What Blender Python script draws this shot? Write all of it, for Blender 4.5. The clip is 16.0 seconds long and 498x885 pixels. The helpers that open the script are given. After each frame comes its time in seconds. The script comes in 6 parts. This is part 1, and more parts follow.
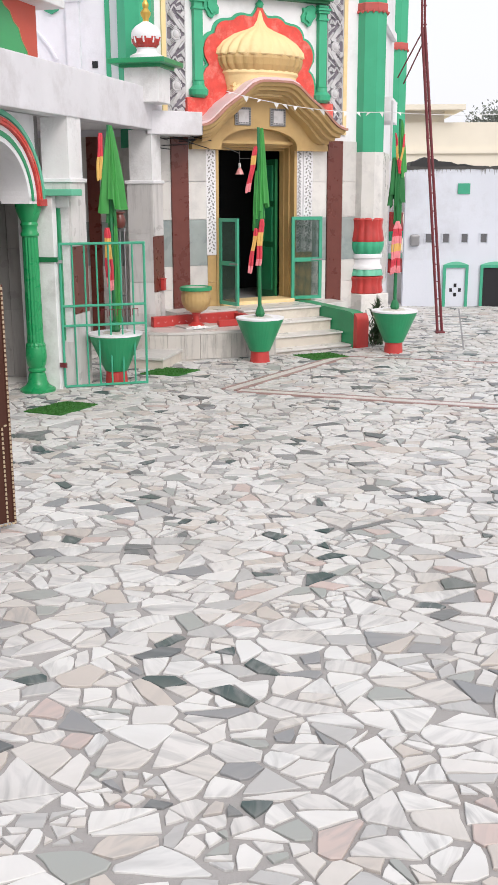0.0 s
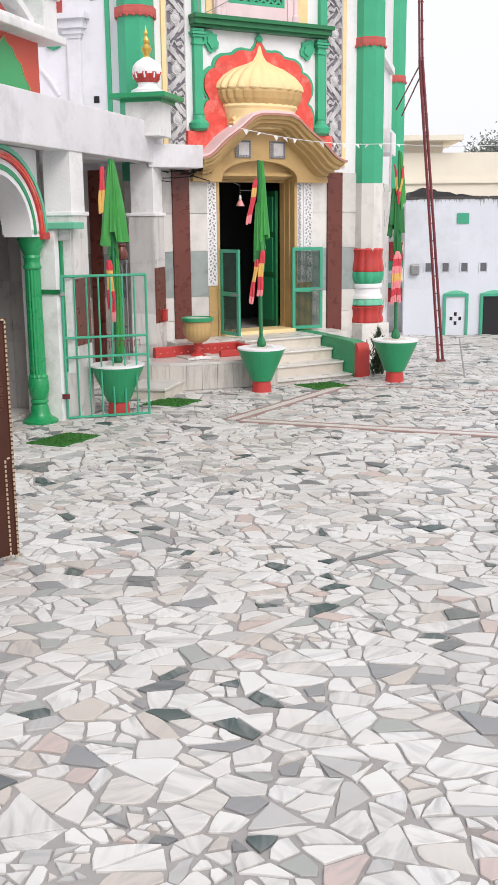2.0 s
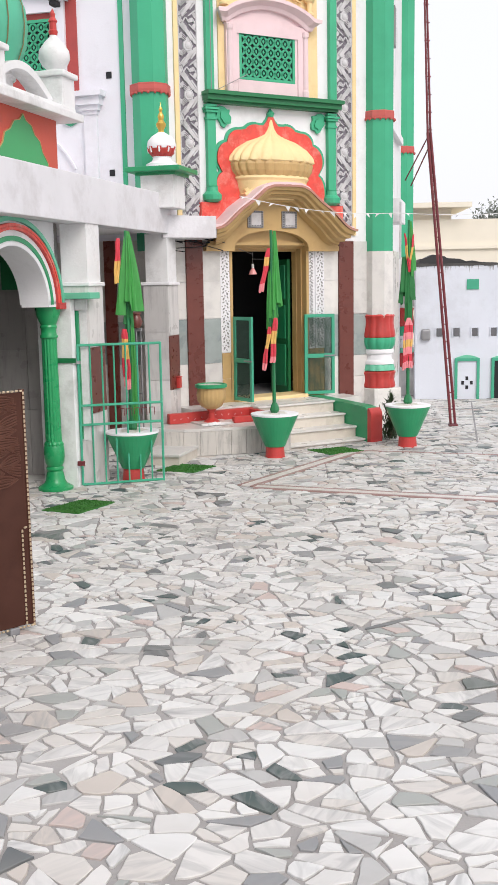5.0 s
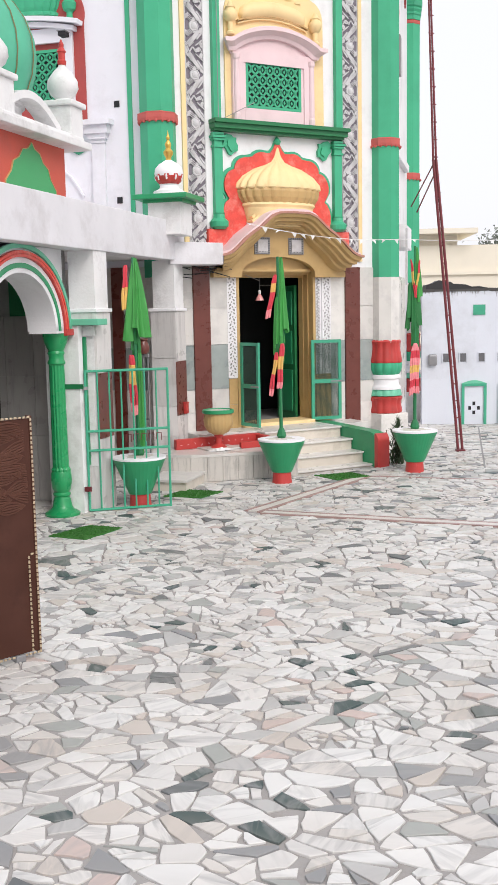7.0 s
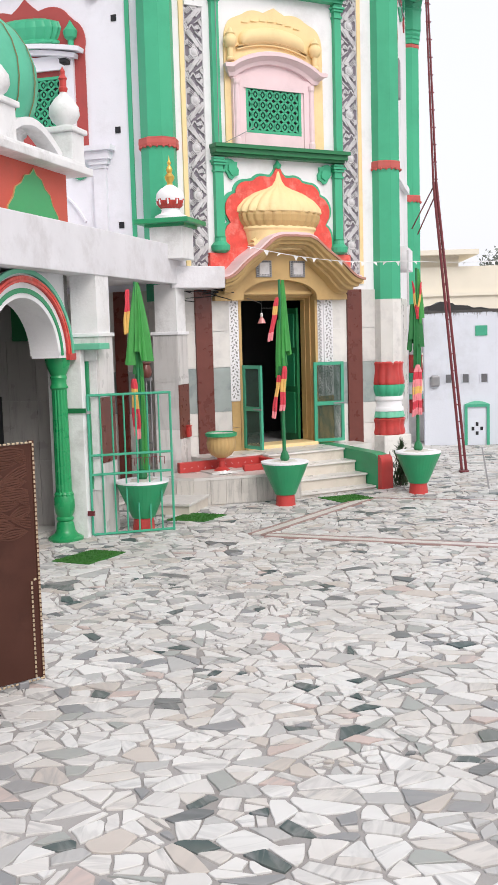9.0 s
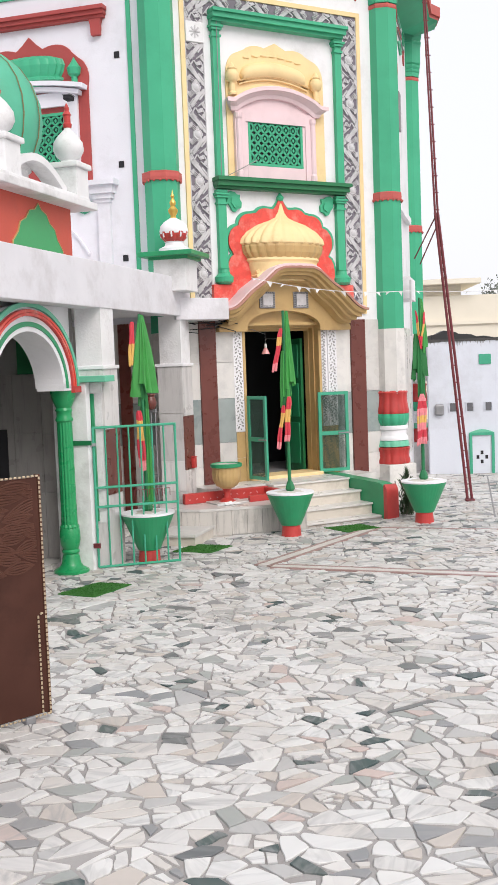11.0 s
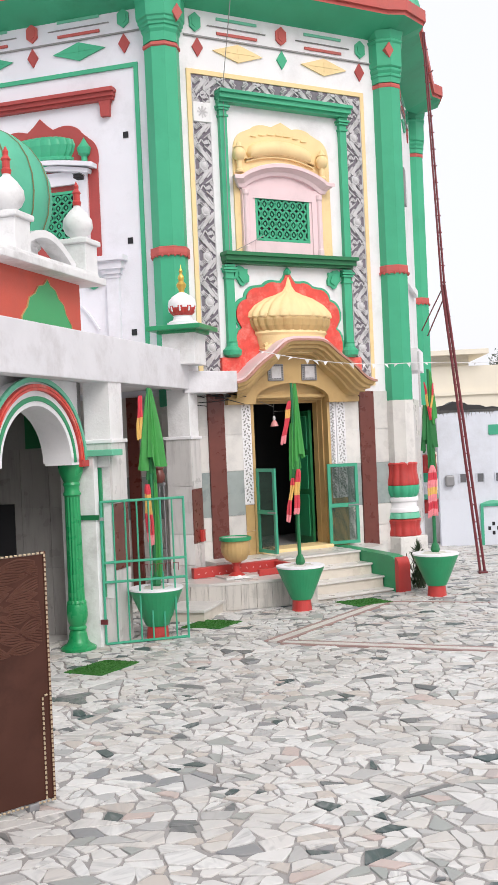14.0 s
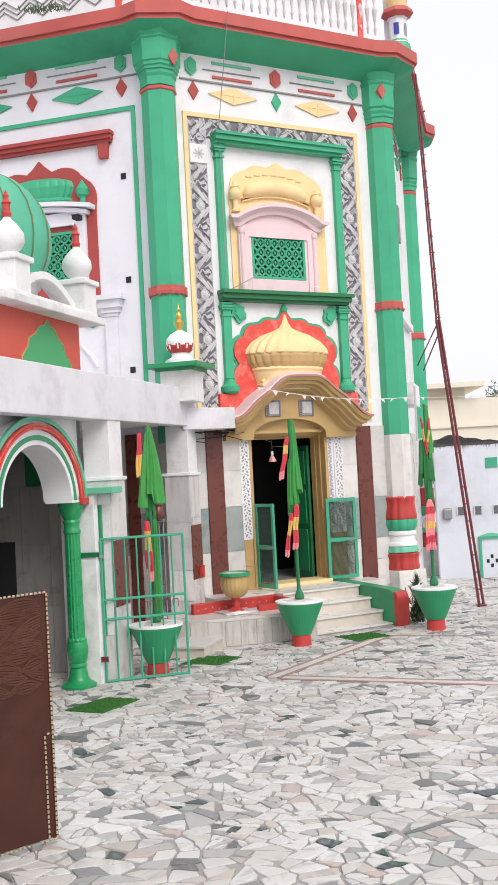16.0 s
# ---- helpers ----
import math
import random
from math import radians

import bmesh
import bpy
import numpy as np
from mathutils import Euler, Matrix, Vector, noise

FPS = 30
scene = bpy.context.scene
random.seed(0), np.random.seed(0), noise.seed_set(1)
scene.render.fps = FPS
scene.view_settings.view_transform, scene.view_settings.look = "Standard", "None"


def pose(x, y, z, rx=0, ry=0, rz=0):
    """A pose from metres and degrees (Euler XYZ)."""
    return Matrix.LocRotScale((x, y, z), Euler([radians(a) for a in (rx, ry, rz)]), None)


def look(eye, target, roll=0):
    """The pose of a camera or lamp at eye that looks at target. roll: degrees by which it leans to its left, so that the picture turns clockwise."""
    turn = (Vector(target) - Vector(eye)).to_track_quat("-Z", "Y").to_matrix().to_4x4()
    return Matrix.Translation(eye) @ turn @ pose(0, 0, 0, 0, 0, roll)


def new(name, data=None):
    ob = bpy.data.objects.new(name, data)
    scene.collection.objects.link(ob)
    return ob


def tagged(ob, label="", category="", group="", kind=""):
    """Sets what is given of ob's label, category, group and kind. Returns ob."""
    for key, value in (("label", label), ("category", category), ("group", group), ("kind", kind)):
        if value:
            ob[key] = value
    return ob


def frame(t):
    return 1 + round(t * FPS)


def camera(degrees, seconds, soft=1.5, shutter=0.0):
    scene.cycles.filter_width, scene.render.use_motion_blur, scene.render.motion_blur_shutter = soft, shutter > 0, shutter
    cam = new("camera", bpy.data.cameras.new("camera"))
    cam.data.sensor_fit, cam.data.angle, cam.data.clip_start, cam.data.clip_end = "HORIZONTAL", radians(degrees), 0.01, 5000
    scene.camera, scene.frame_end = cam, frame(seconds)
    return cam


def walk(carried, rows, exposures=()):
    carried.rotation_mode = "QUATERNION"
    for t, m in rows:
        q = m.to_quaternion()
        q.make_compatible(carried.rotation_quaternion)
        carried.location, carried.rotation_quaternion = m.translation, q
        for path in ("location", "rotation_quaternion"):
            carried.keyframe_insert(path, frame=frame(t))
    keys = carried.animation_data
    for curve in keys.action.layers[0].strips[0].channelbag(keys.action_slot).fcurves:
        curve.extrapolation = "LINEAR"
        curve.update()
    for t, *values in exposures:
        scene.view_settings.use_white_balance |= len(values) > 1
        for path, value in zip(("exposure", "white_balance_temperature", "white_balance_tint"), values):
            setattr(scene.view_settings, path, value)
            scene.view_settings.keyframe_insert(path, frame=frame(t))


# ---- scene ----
cam = camera(27.6, 16.0)
PATH = [
    (0, (0.497, -2.689, 2.472), (0.429, -0.749, 1.99), -0.2),
    (0.5, (0.493, -2.687, 2.473), (0.428, -0.747, 1.992), -0.2),
    (1, (0.493, -2.693, 2.477), (0.428, -0.751, 2.004), -0.3),
    (1.5, (0.497, -2.694, 2.481), (0.429, -0.749, 2.024), -0.4),
    (2, (0.495, -2.705, 2.494), (0.423, -0.753, 2.067), -0.6),
    (2.5, (0.495, -2.703, 2.496), (0.421, -0.747, 2.085), -0.6),
    (3, (0.49, -2.699, 2.501), (0.413, -0.74, 2.103), -0.7),
    (3.5, (0.493, -2.711, 2.512), (0.413, -0.748, 2.134), -0.8),
    (4, (0.485, -2.733, 2.526), (0.4, -0.767, 2.172), -0.8),
    (6.5, (0.475, -2.761, 2.555), (0.368, -0.781, 2.297), -1.2),
    (7, (0.479, -2.753, 2.552), (0.37, -0.772, 2.296), -1.1),
    (7.5, (0.477, -2.751, 2.549), (0.372, -0.771, 2.29), -0.9),
    (8, (0.477, -2.76, 2.557), (0.369, -0.78, 2.303), -1.2),
    (8.5, (0.481, -2.775, 2.56), (0.371, -0.791, 2.333), -1.4),
    (9, (0.483, -2.732, 2.556), (0.368, -0.747, 2.344), -1.6),
    (11.5, (0.471, -2.735, 2.578), (0.348, -0.742, 2.453), -2.2),
    (12, (0.474, -2.741, 2.582), (0.348, -0.747, 2.49), -2.3),
    (12.5, (0.472, -2.633, 2.573), (0.338, -0.638, 2.502), -2.4),
    (13, (0.471, -2.619, 2.572), (0.337, -0.625, 2.518), -2.5),
    (13.5, (0.472, -2.626, 2.579), (0.342, -0.631, 2.548), -2.5),
    (14, (0.472, -2.632, 2.593), (0.337, -0.636, 2.58), -2.5),
    (14.5, (0.473, -2.749, 2.617), (0.335, -0.753, 2.616), -2.3),
    (15, (0.473, -2.767, 2.631), (0.331, -0.772, 2.646), -2.6),
    (15.5, (0.471, -2.766, 2.632), (0.334, -0.771, 2.664), -2.6),
    (16, (0.479, -2.751, 2.635), (0.351, -0.755, 2.687), -3.0),
]
walk(cam, [(t, look(eye, target, roll)) for t, eye, target, roll in PATH])

# world and light: bright hazy overcast
world = bpy.data.worlds.new("sky")
scene.world = world
world.use_nodes = True
wn = world.node_tree
sky = wn.nodes.new("ShaderNodeTexSky")
sky.sky_type = "NISHITA"
sky.sun_disc = False
sky.dust_density, sky.air_density, sky.ozone_density = 6.0, 1.0, 1.0
haze = wn.nodes.new("ShaderNodeMix")          # thin even cloud over the sky
haze.data_type = "RGBA"
haze.inputs["Factor"].default_value = 0.82
haze.inputs["B"].default_value = (7.6, 7.58, 7.95, 1)
wn.links.new(sky.outputs[0], haze.inputs["A"])
wn.links.new(haze.outputs["Result"], wn.nodes["Background"].inputs["Color"])
wn.nodes["Background"].inputs["Strength"].default_value = 0.15
sun_data = bpy.data.lights.new("sun", "SUN")
sun_data.energy, sun_data.angle, sun_data.color = 1.6, radians(30), (1.0, 0.96, 0.94)
sun = new("sun", sun_data)
SUN_AZ, SUN_EL = radians(147), radians(42)      # azimuth clockwise from +y
sky.sun_elevation, sky.sun_rotation = SUN_EL, SUN_AZ
sun.matrix_world = look((0, 0, 20), (-10 * math.sin(SUN_AZ) * math.cos(SUN_EL), -10 * math.cos(SUN_AZ) * math.cos(SUN_EL), 20 - 10 * math.sin(SUN_EL)))
scene.view_settings.exposure = 0.0


# materials
def mat(name, color, rough=0.6, vary=0.12, scale=6.0, bump=0.15, grain=60.0, stain=None, stain_amount=0.0, metal=0.0, spec=0.5, per_object=0.0):
    m = bpy.data.materials.new(name)
    m.use_nodes = True
    t = m.node_tree
    n, l = t.nodes, t.links
    b = n["Principled BSDF"]
    co = n.new("ShaderNodeTexCoord")
    big = n.new("ShaderNodeTexNoise")
    big.inputs["Scale"].default_value, big.inputs["Detail"].default_value = scale, 6
    fine = n.new("ShaderNodeTexNoise")
    fine.inputs["Scale"].default_value, fine.inputs["Detail"].default_value = grain, 4
    l.new(co.outputs["Object"], big.inputs["Vector"])
    l.new(co.outputs["Object"], fine.inputs["Vector"])
    mix = n.new("ShaderNodeMix")
    mix.data_type = "RGBA"
    c = Vector(color)
    mix.inputs["A"].default_value = (*(c * (1 - vary)), 1)
    mix.inputs["B"].default_value = (*[min(1, v * (1 + vary) + 0.01) for v in c], 1)
    l.new(big.outputs["Fac"], mix.inputs["Factor"])
    out = mix.outputs["Result"]
    if stain:
        pat = n.new("ShaderNodeTexNoise")
        pat.inputs["Scale"].default_value, pat.inputs["Detail"].default_value = scale * 0.45, 9
        pat.inputs["Roughness"].default_value = 0.7
        l.new(co.outputs["Object"], pat.inputs["Vector"])
        ramp = n.new("ShaderNodeMapRange")
        ramp.inputs["From Min"].default_value, ramp.inputs["From Max"].default_value = 0.5, 0.72
        ramp.inputs["To Max"].default_value = stain_amount
        l.new(pat.outputs["Fac"], ramp.inputs["Value"])
        sm = n.new("ShaderNodeMix")
        sm.data_type = "RGBA"
        sm.inputs["B"].default_value = (*stain, 1)
        l.new(ramp.outputs[0], sm.inputs["Factor"])
        l.new(out, sm.inputs["A"])
        out = sm.outputs["Result"]
    if per_object:
        info = n.new("ShaderNodeObjectInfo")
        hv = n.new("ShaderNodeHueSaturation")
        mr = n.new("ShaderNodeMapRange")
        mr.inputs["To Min"].default_value, mr.inputs["To Max"].default_value = 1 - per_object, 1 + per_object
        l.new(info.outputs["Random"], mr.inputs["Value"])
        l.new(mr.outputs[0], hv.inputs["Value"])
        l.new(out, hv.inputs["Color"])
        out = hv.outputs["Color"]
    l.new(out, b.inputs["Base Color"])
    rr = n.new("ShaderNodeMapRange")
    rr.inputs["To Min"].default_value, rr.inputs["To Max"].default_value = max(0.02, rough - 0.12), min(1, rough + 0.12)
    l.new(big.outputs["Fac"], rr.inputs["Value"])
    l.new(rr.outputs[0], b.inputs["Roughness"])
    b.inputs["Metallic"].default_value = metal
    b.inputs["Specular IOR Level"].default_value = spec
    if bump:
        bp = n.new("ShaderNodeBump")
        bp.inputs["Strength"].default_value, bp.inputs["Distance"].default_value = bump, 0.01
        l.new(fine.outputs["Fac"], bp.inputs["Height"])
        l.new(bp.outputs[0], b.inputs["Normal"])
    return m


GRIME = (0.22, 0.2, 0.18)
WHITE = mat("white_limewash", (0.82, 0.81, 0.83), 0.75, 0.05, 2.5, 0.25, 35, GRIME, 0.25)
LILAC = mat("pale_lilac_paint", (0.79, 0.78, 0.84), 0.7, 0.05, 2.0, 0.2, 40, GRIME, 0.2)
GREEN = mat("green_gloss_paint", (0.02, 0.29, 0.12), 0.38, 0.12, 3.0, 0.12, 50, (0.03, 0.16, 0.08), 0.4)
SEAGREEN = mat("sea_green_wall_paint", (0.045, 0.4, 0.215), 0.45, 0.1, 2.0, 0.12, 50, (0.03, 0.27, 0.15), 0.45)
DEEP = mat("deep_green_paint", (0.012, 0.17, 0.06), 0.4, 0.15, 4.0, 0.12, 50)
RED = mat("red_paint", (0.72, 0.07, 0.05), 0.5, 0.25, 9.0, 0.4, 30, (0.8, 0.3, 0.25), 0.85)
DARKRED = mat("dull_red_enamel", (0.5, 0.042, 0.036), 0.42, 0.18, 5.0, 0.2, 40, (0.28, 0.04, 0.035), 0.5)
DULLRED = mat("old_maroon_red_paint", (0.4, 0.06, 0.055), 0.65, 0.15, 3.0, 0.2, 40, (0.25, 0.06, 0.06), 0.4)
BRICKRED = mat("weathered_red_paint", (0.52, 0.1, 0.085), 0.65, 0.18, 3.0, 0.25, 40, (0.3, 0.14, 0.12), 0.5)
WEATHERED = mat("weathered_white_plaster", (0.77, 0.765, 0.77), 0.8, 0.1, 3.5, 0.4, 30, (0.3, 0.285, 0.27), 0.55)
VERGREEN = mat("glossy_dark_green_enamel", (0.012, 0.29, 0.095), 0.28, 0.15, 4, 0.15, 40, (0.01, 0.18, 0.06), 0.5)
STAIN = mat("black_mould_stain", (0.07, 0.068, 0.065), 0.95, 0.3, 8, 0.3, 40)
# even dark grey of the wall vents and the vent plate slots
SLATE = mat("dark_vent_grey", (0.13, 0.13, 0.14), 0.9, 0.2, 6, 0.2, 40)
RUNOFF = mat("grey_run_off_stain", (0.34, 0.34, 0.35), 0.95, 0.4, 8, 0.3, 40)
FASCIA = mat("stained_lilac_limewash", (0.7, 0.69, 0.72), 0.8, 0.08, 2.2, 0.9, 9, (0.42, 0.39, 0.39), 0.6)
RUSTED = mat("brown_rib_paint", (0.16, 0.15, 0.06), 0.6, 0.2, 6, 0.1, 40)
KIOSKRED = mat("sun_faded_orange_red_paint", (0.6, 0.095, 0.06), 0.6, 0.15, 2.5, 0.2, 40, (0.4, 0.1, 0.08), 0.5)
MEADOW = mat("grass_green_paint", (0.055, 0.36, 0.13), 0.5, 0.1, 3, 0.1, 40)
RELIEFWHITE = mat("chalky_carved_plaster", (0.58, 0.565, 0.58), 0.85, 0.12, 14, 0.3, 60, GRIME, 0.4)
MAROON = mat("maroon_granite", (0.14, 0.035, 0.025), 0.3, 0.2, 8.0, 0.05, 90)
YELLOW = mat("cream_yellow_paint", (0.85, 0.65, 0.34), 0.6, 0.08, 4.0, 0.15, 40, (0.4, 0.25, 0.08), 0.25)
GOLD = mat("ochre_gold_paint", (0.54, 0.36, 0.15), 0.45, 0.12, 4.0, 0.12, 50, (0.3, 0.16, 0.05), 0.4)
BRASS = mat("gilded_metal", (0.75, 0.5, 0.12), 0.3, 0.1, 8.0, 0.05, 60, metal=0.8)
PINK = mat("pale_pink_paint", (0.78, 0.6, 0.62), 0.6, 0.06, 4.0, 0.12, 40, GRIME, 0.15)
MARBLE = mat("white_marble_cladding", (0.68, 0.66, 0.63), 0.3, 0.1, 3.0, 0.03, 40, (0.36, 0.35, 0.36), 0.55, per_object=0.1)
GREYMARBLE = mat("grey_green_marble", (0.3, 0.34, 0.33), 0.3, 0.2, 5.0, 0.03, 40, (0.12, 0.17, 0.18), 0.6, per_object=0.1)
# near-black: shade of insides and openings put into colour; also black fittings
DARK = mat("black_shade_and_fittings", (0.012, 0.012, 0.016), 0.8, 0.3, 3.0, 0.0, 40)
GREY = mat("grey_cement", (0.28, 0.275, 0.275), 0.8, 0.15, 4.0, 0.3, 40, (0.15, 0.14, 0.13), 0.4)
GROUT = mat("grey_cement_joints", (0.33, 0.315, 0.305), 0.85, 0.25, 1.6, 0.6, 60, (0.17, 0.135, 0.11), 0.7)
SOIL = mat("pale_dry_soil", (0.6, 0.57, 0.52), 0.95, 0.2, 12.0, 0.5, 60)


# builders
def part(name, bm, material, parent, label="", smooth=False):
    me = bpy.data.meshes.new(name)
    bmesh.ops.recalc_face_normals(bm, faces=bm.faces)
    if smooth:
        for f in bm.faces:
            f.smooth = True
    bm.to_mesh(me)
    bm.free()
    me.materials.append(material)
    if smooth:
        me.set_sharp_from_angle(angle=radians(38))
    ob = new(name, me)
    ob.parent = parent
    if label:
        tagged(ob, label)
    return ob


def thing(name, m, label, category, group="", kind=""):
    ob = new(name)
    ob.matrix_basis = m
    ob.empty_display_size = 0.1
    return tagged(ob, label, category, group, kind)


def box(bm, x0, x1, y0, y1, z0, z1, bevel=0.0, m=None):
    vs = [bm.verts.new((x, y, z)) for x in (x0, x1) for y in (y0, y1) for z in (z0, z1)]
    fs = [bm.faces.new([vs[i] for i in q]) for q in ((0, 1, 3, 2), (4, 6, 7, 5), (0, 4, 5, 1), (2, 3, 7, 6), (0, 2, 6, 4), (1, 5, 7, 3))]
    if bevel:
        es = list({e for f in fs for e in f.edges})
        out = bmesh.ops.bevel(bm, geom=es, offset=bevel, segments=2, affect="EDGES", profile=0.5)
        vs = list({v for f in out["faces"] for v in f.verts} | {v for v in vs if v.is_valid})
    if m:
        bmesh.ops.transform(bm, matrix=m, verts=vs)
    return bm


def B(*a, **k):
    return box(bmesh.new(), *a, **k)


def lathe(bm, profile, n=24, at=(0, 0, 0), turn=0.0, lobes=0, depth=0.0, arc=360.0, squash=(1, 1)):
    """profile: (radius, z) pairs from bottom to top."""
    full = arc >= 359.9
    rings = []
    for r, z in profile:
        ring = []
        for i in range(n if full else n + 1):
            a = radians(turn + arc * i / n)
            k = 1 - depth * (1 - abs(math.cos(lobes * (a - radians(turn)) / 2))) if lobes else 1
            ring.append(bm.verts.new((at[0] + r * k * math.cos(a) * squash[0], at[1] + r * k * math.sin(a) * squash[1], at[2] + z)))
        rings.append(ring)
    m = len(rings[0])
    for lo, hi in zip(rings, rings[1:]):
        for i in range(m if full else m - 1):
            bm.faces.new((lo[i], lo[(i + 1) % m], hi[(i + 1) % m], hi[i]))
    if profile[0][0] > 1e-4:
        bm.faces.new(rings[0][::-1])
    if profile[-1][0] > 1e-4:
        bm.faces.new(rings[-1])
    return bm


def L(profile, n=24, **k):
    return lathe(bmesh.new(), profile, n, **k)


def slab(bm, outline, y0, y1, m=None):
    """An outline in (x, z), given depth from y0 to y1."""
    a = [bm.verts.new((x, y0, z)) for x, z in outline]
    b = [bm.verts.new((x, y1, z)) for x, z in outline]
    bm.faces.new(a)
    bm.faces.new(b[::-1])
    for i in range(len(a)):
        j = (i + 1) % len(a)
        bm.faces.new((a[j], a[i], b[i], b[j]))
    if m:
        bmesh.ops.transform(bm, matrix=m, verts=a + b)
    return bm


def S(outline, y0, y1, m=None):
    return slab(bmesh.new(), outline, y0, y1, m)


def plate(bm, outline, z0, z1, m=None):
    """An outline in (x, y), given height from z0 to z1."""
    a = [bm.verts.new((x, y, z0)) for x, y in outline]
    b = [bm.verts.new((x, y, z1)) for x, y in outline]
    bm.faces.new(a[::-1])
    bm.faces.new(b)
    for i in range(len(a)):
        j = (i + 1) % len(a)
        bm.faces.new((a[i], a[j], b[j], b[i]))
    if m:
        bmesh.ops.transform(bm, matrix=m, verts=a + b)
    return bm


def Pl(outline, z0, z1, m=None):
    return plate(bmesh.new(), outline, z0, z1, m)


def rod(bm, p, q, r, n=8, r2=None):
    p, q = Vector(p), Vector(q)
    d = q - p
    rot = d.to_track_quat("Z", "Y").to_matrix().to_4x4()
    out = bmesh.ops.create_cone(bm, cap_ends=True, segments=n, radius1=r, radius2=r if r2 is None else r2, depth=d.length)
    bmesh.ops.transform(bm, matrix=Matrix.Translation((p + q) / 2) @ rot, verts=out["verts"])
    return bm


def R(p, q, r, n=8, r2=None):
    return rod(bmesh.new(), p, q, r, n, r2)


def band(bm, path, w, y0, y1):
    """A strip of width w along a path in (x, z), outward to its left, with depth y0 to y1."""
    pts = [Vector(p) for p in path]
    out = []
    for i, p in enumerate(pts):
        d = (pts[min(i + 1, len(pts) - 1)] - pts[max(i - 1, 0)]).normalized()
        out.append(p + Vector((-d.y, d.x)) * w)
    for i in range(len(pts) - 1):
        slab(bm, [pts[i], pts[i + 1], out[i + 1], out[i]], y0, y1)
    bmesh.ops.remove_doubles(bm, verts=bm.verts, dist=1e-5)
    return bm


def arc(cx, cz, rx, rz, a0, a1, n=24):
    return [(cx + rx * math.cos(radians(a0 + (a1 - a0) * i / n)), cz + rz * math.sin(radians(a0 + (a1 - a0) * i / n))) for i in range(n + 1)]

# ---- extra materials ----
def marble_paving(name, island):
    m = bpy.data.materials.new(name)
    m.use_nodes = True
    t = m.node_tree
    n, l = t.nodes, t.links
    b = n["Principled BSDF"]
    if island:
        src = n.new("ShaderNodeNewGeometry").outputs["Random Per Island"]
    else:
        src = n.new("ShaderNodeObjectInfo").outputs["Random"]
    ramp = n.new("ShaderNodeValToRGB")
    ramp.color_ramp.interpolation = "CONSTANT"
    tones = [(0.0, (0.61, 0.595, 0.58)), (0.19, (0.68, 0.67, 0.655)), (0.39, (0.59, 0.56, 0.53)), (0.49, (0.65, 0.63, 0.61)), (0.62, (0.45, 0.445, 0.44)), (0.7, (0.53, 0.48, 0.44)),
             (0.75, (0.66, 0.655, 0.645)), (0.84, (0.34, 0.355, 0.34)), (0.89, (0.25, 0.255, 0.265)), (0.93, (0.13, 0.14, 0.145)), (0.96, (0.055, 0.085, 0.085)), (0.982, (0.53, 0.43, 0.4))]
    while len(ramp.color_ramp.elements) < len(tones):
        ramp.color_ramp.elements.new(0.5)
    for e, (p, c) in zip(ramp.color_ramp.elements, tones):
        e.position, e.color = p, (*c, 1)
    l.new(src, ramp.inputs["Fac"])
    co = n.new("ShaderNodeTexCoord")
    shift = n.new("ShaderNodeVectorMath")
    shift.operation = "ADD"
    scl = n.new("ShaderNodeMath")
    scl.operation = "MULTIPLY"
    scl.inputs[1].default_value = 37.0
    l.new(src, scl.inputs[0])
    l.new(co.outputs["Object"], shift.inputs[0])
    l.new(scl.outputs[0], shift.inputs[1])
    turn = n.new("ShaderNodeVectorRotate")
    turn.rotation_type = "Z_AXIS"
    l.new(shift.outputs[0], turn.inputs["Vector"])
    l.new(scl.outputs[0], turn.inputs["Angle"])
    mapg = n.new("ShaderNodeMapping")
    mapg.inputs["Scale"].default_value = (3.0, 13.0, 3.0)
    l.new(turn.outputs[0], mapg.inputs["Vector"])
    vein = n.new("ShaderNodeTexNoise")
    vein.inputs["Scale"].default_value, vein.inputs["Detail"].default_value, vein.inputs["Distortion"].default_value = 1.0, 7, 1.2
    l.new(mapg.outputs[0], vein.inputs["Vector"])
    mr = n.new("ShaderNodeMapRange")
    mr.inputs["From Min"].default_value, mr.inputs["From Max"].default_value = 0.44, 0.78
    l.new(vein.outputs["Fac"], mr.inputs["Value"])
    lot = n.new("ShaderNodeTexWhiteNoise")           # some stones are plain, others strongly veined
    lot.noise_dimensions = "1D"
    l.new(scl.outputs[0], lot.inputs["W"])
    much = n.new("ShaderNodeMath")
    much.operation = "POWER"
    much.inputs[1].default_value = 1.15
    l.new(lot.outputs["Value"], much.inputs[0])
    l.new(much.outputs[0], mr.inputs["To Max"])
    mix = n.new("ShaderNodeMix")
    mix.data_type = "RGBA"
    mix.inputs["B"].default_value = (0.3, 0.3, 0.305, 1)
    l.new(mr.outputs[0], mix.inputs["Factor"])
    l.new(ramp.outputs[0], mix.inputs["A"])
    dirt = n.new("ShaderNodeTexNoise")
    dirt.inputs["Scale"].default_value, dirt.inputs["Detail"].default_value = 0.9, 8
    l.new(co.outputs["Object"], dirt.inputs["Vector"])
    dr = n.new("ShaderNodeMapRange")
    dr.inputs["From Min"].default_value, dr.inputs["From Max"].default_value, dr.inputs["To Max"].default_value = 0.45, 0.75, 0.4
    l.new(dirt.outputs["Fac"], dr.inputs["Value"])
    mix2 = n.new("ShaderNodeMix")
    mix2.data_type = "RGBA"
    mix2.inputs["B"].default_value = (0.36, 0.33, 0.29, 1)
    l.new(dr.outputs[0], mix2.inputs["Factor"])
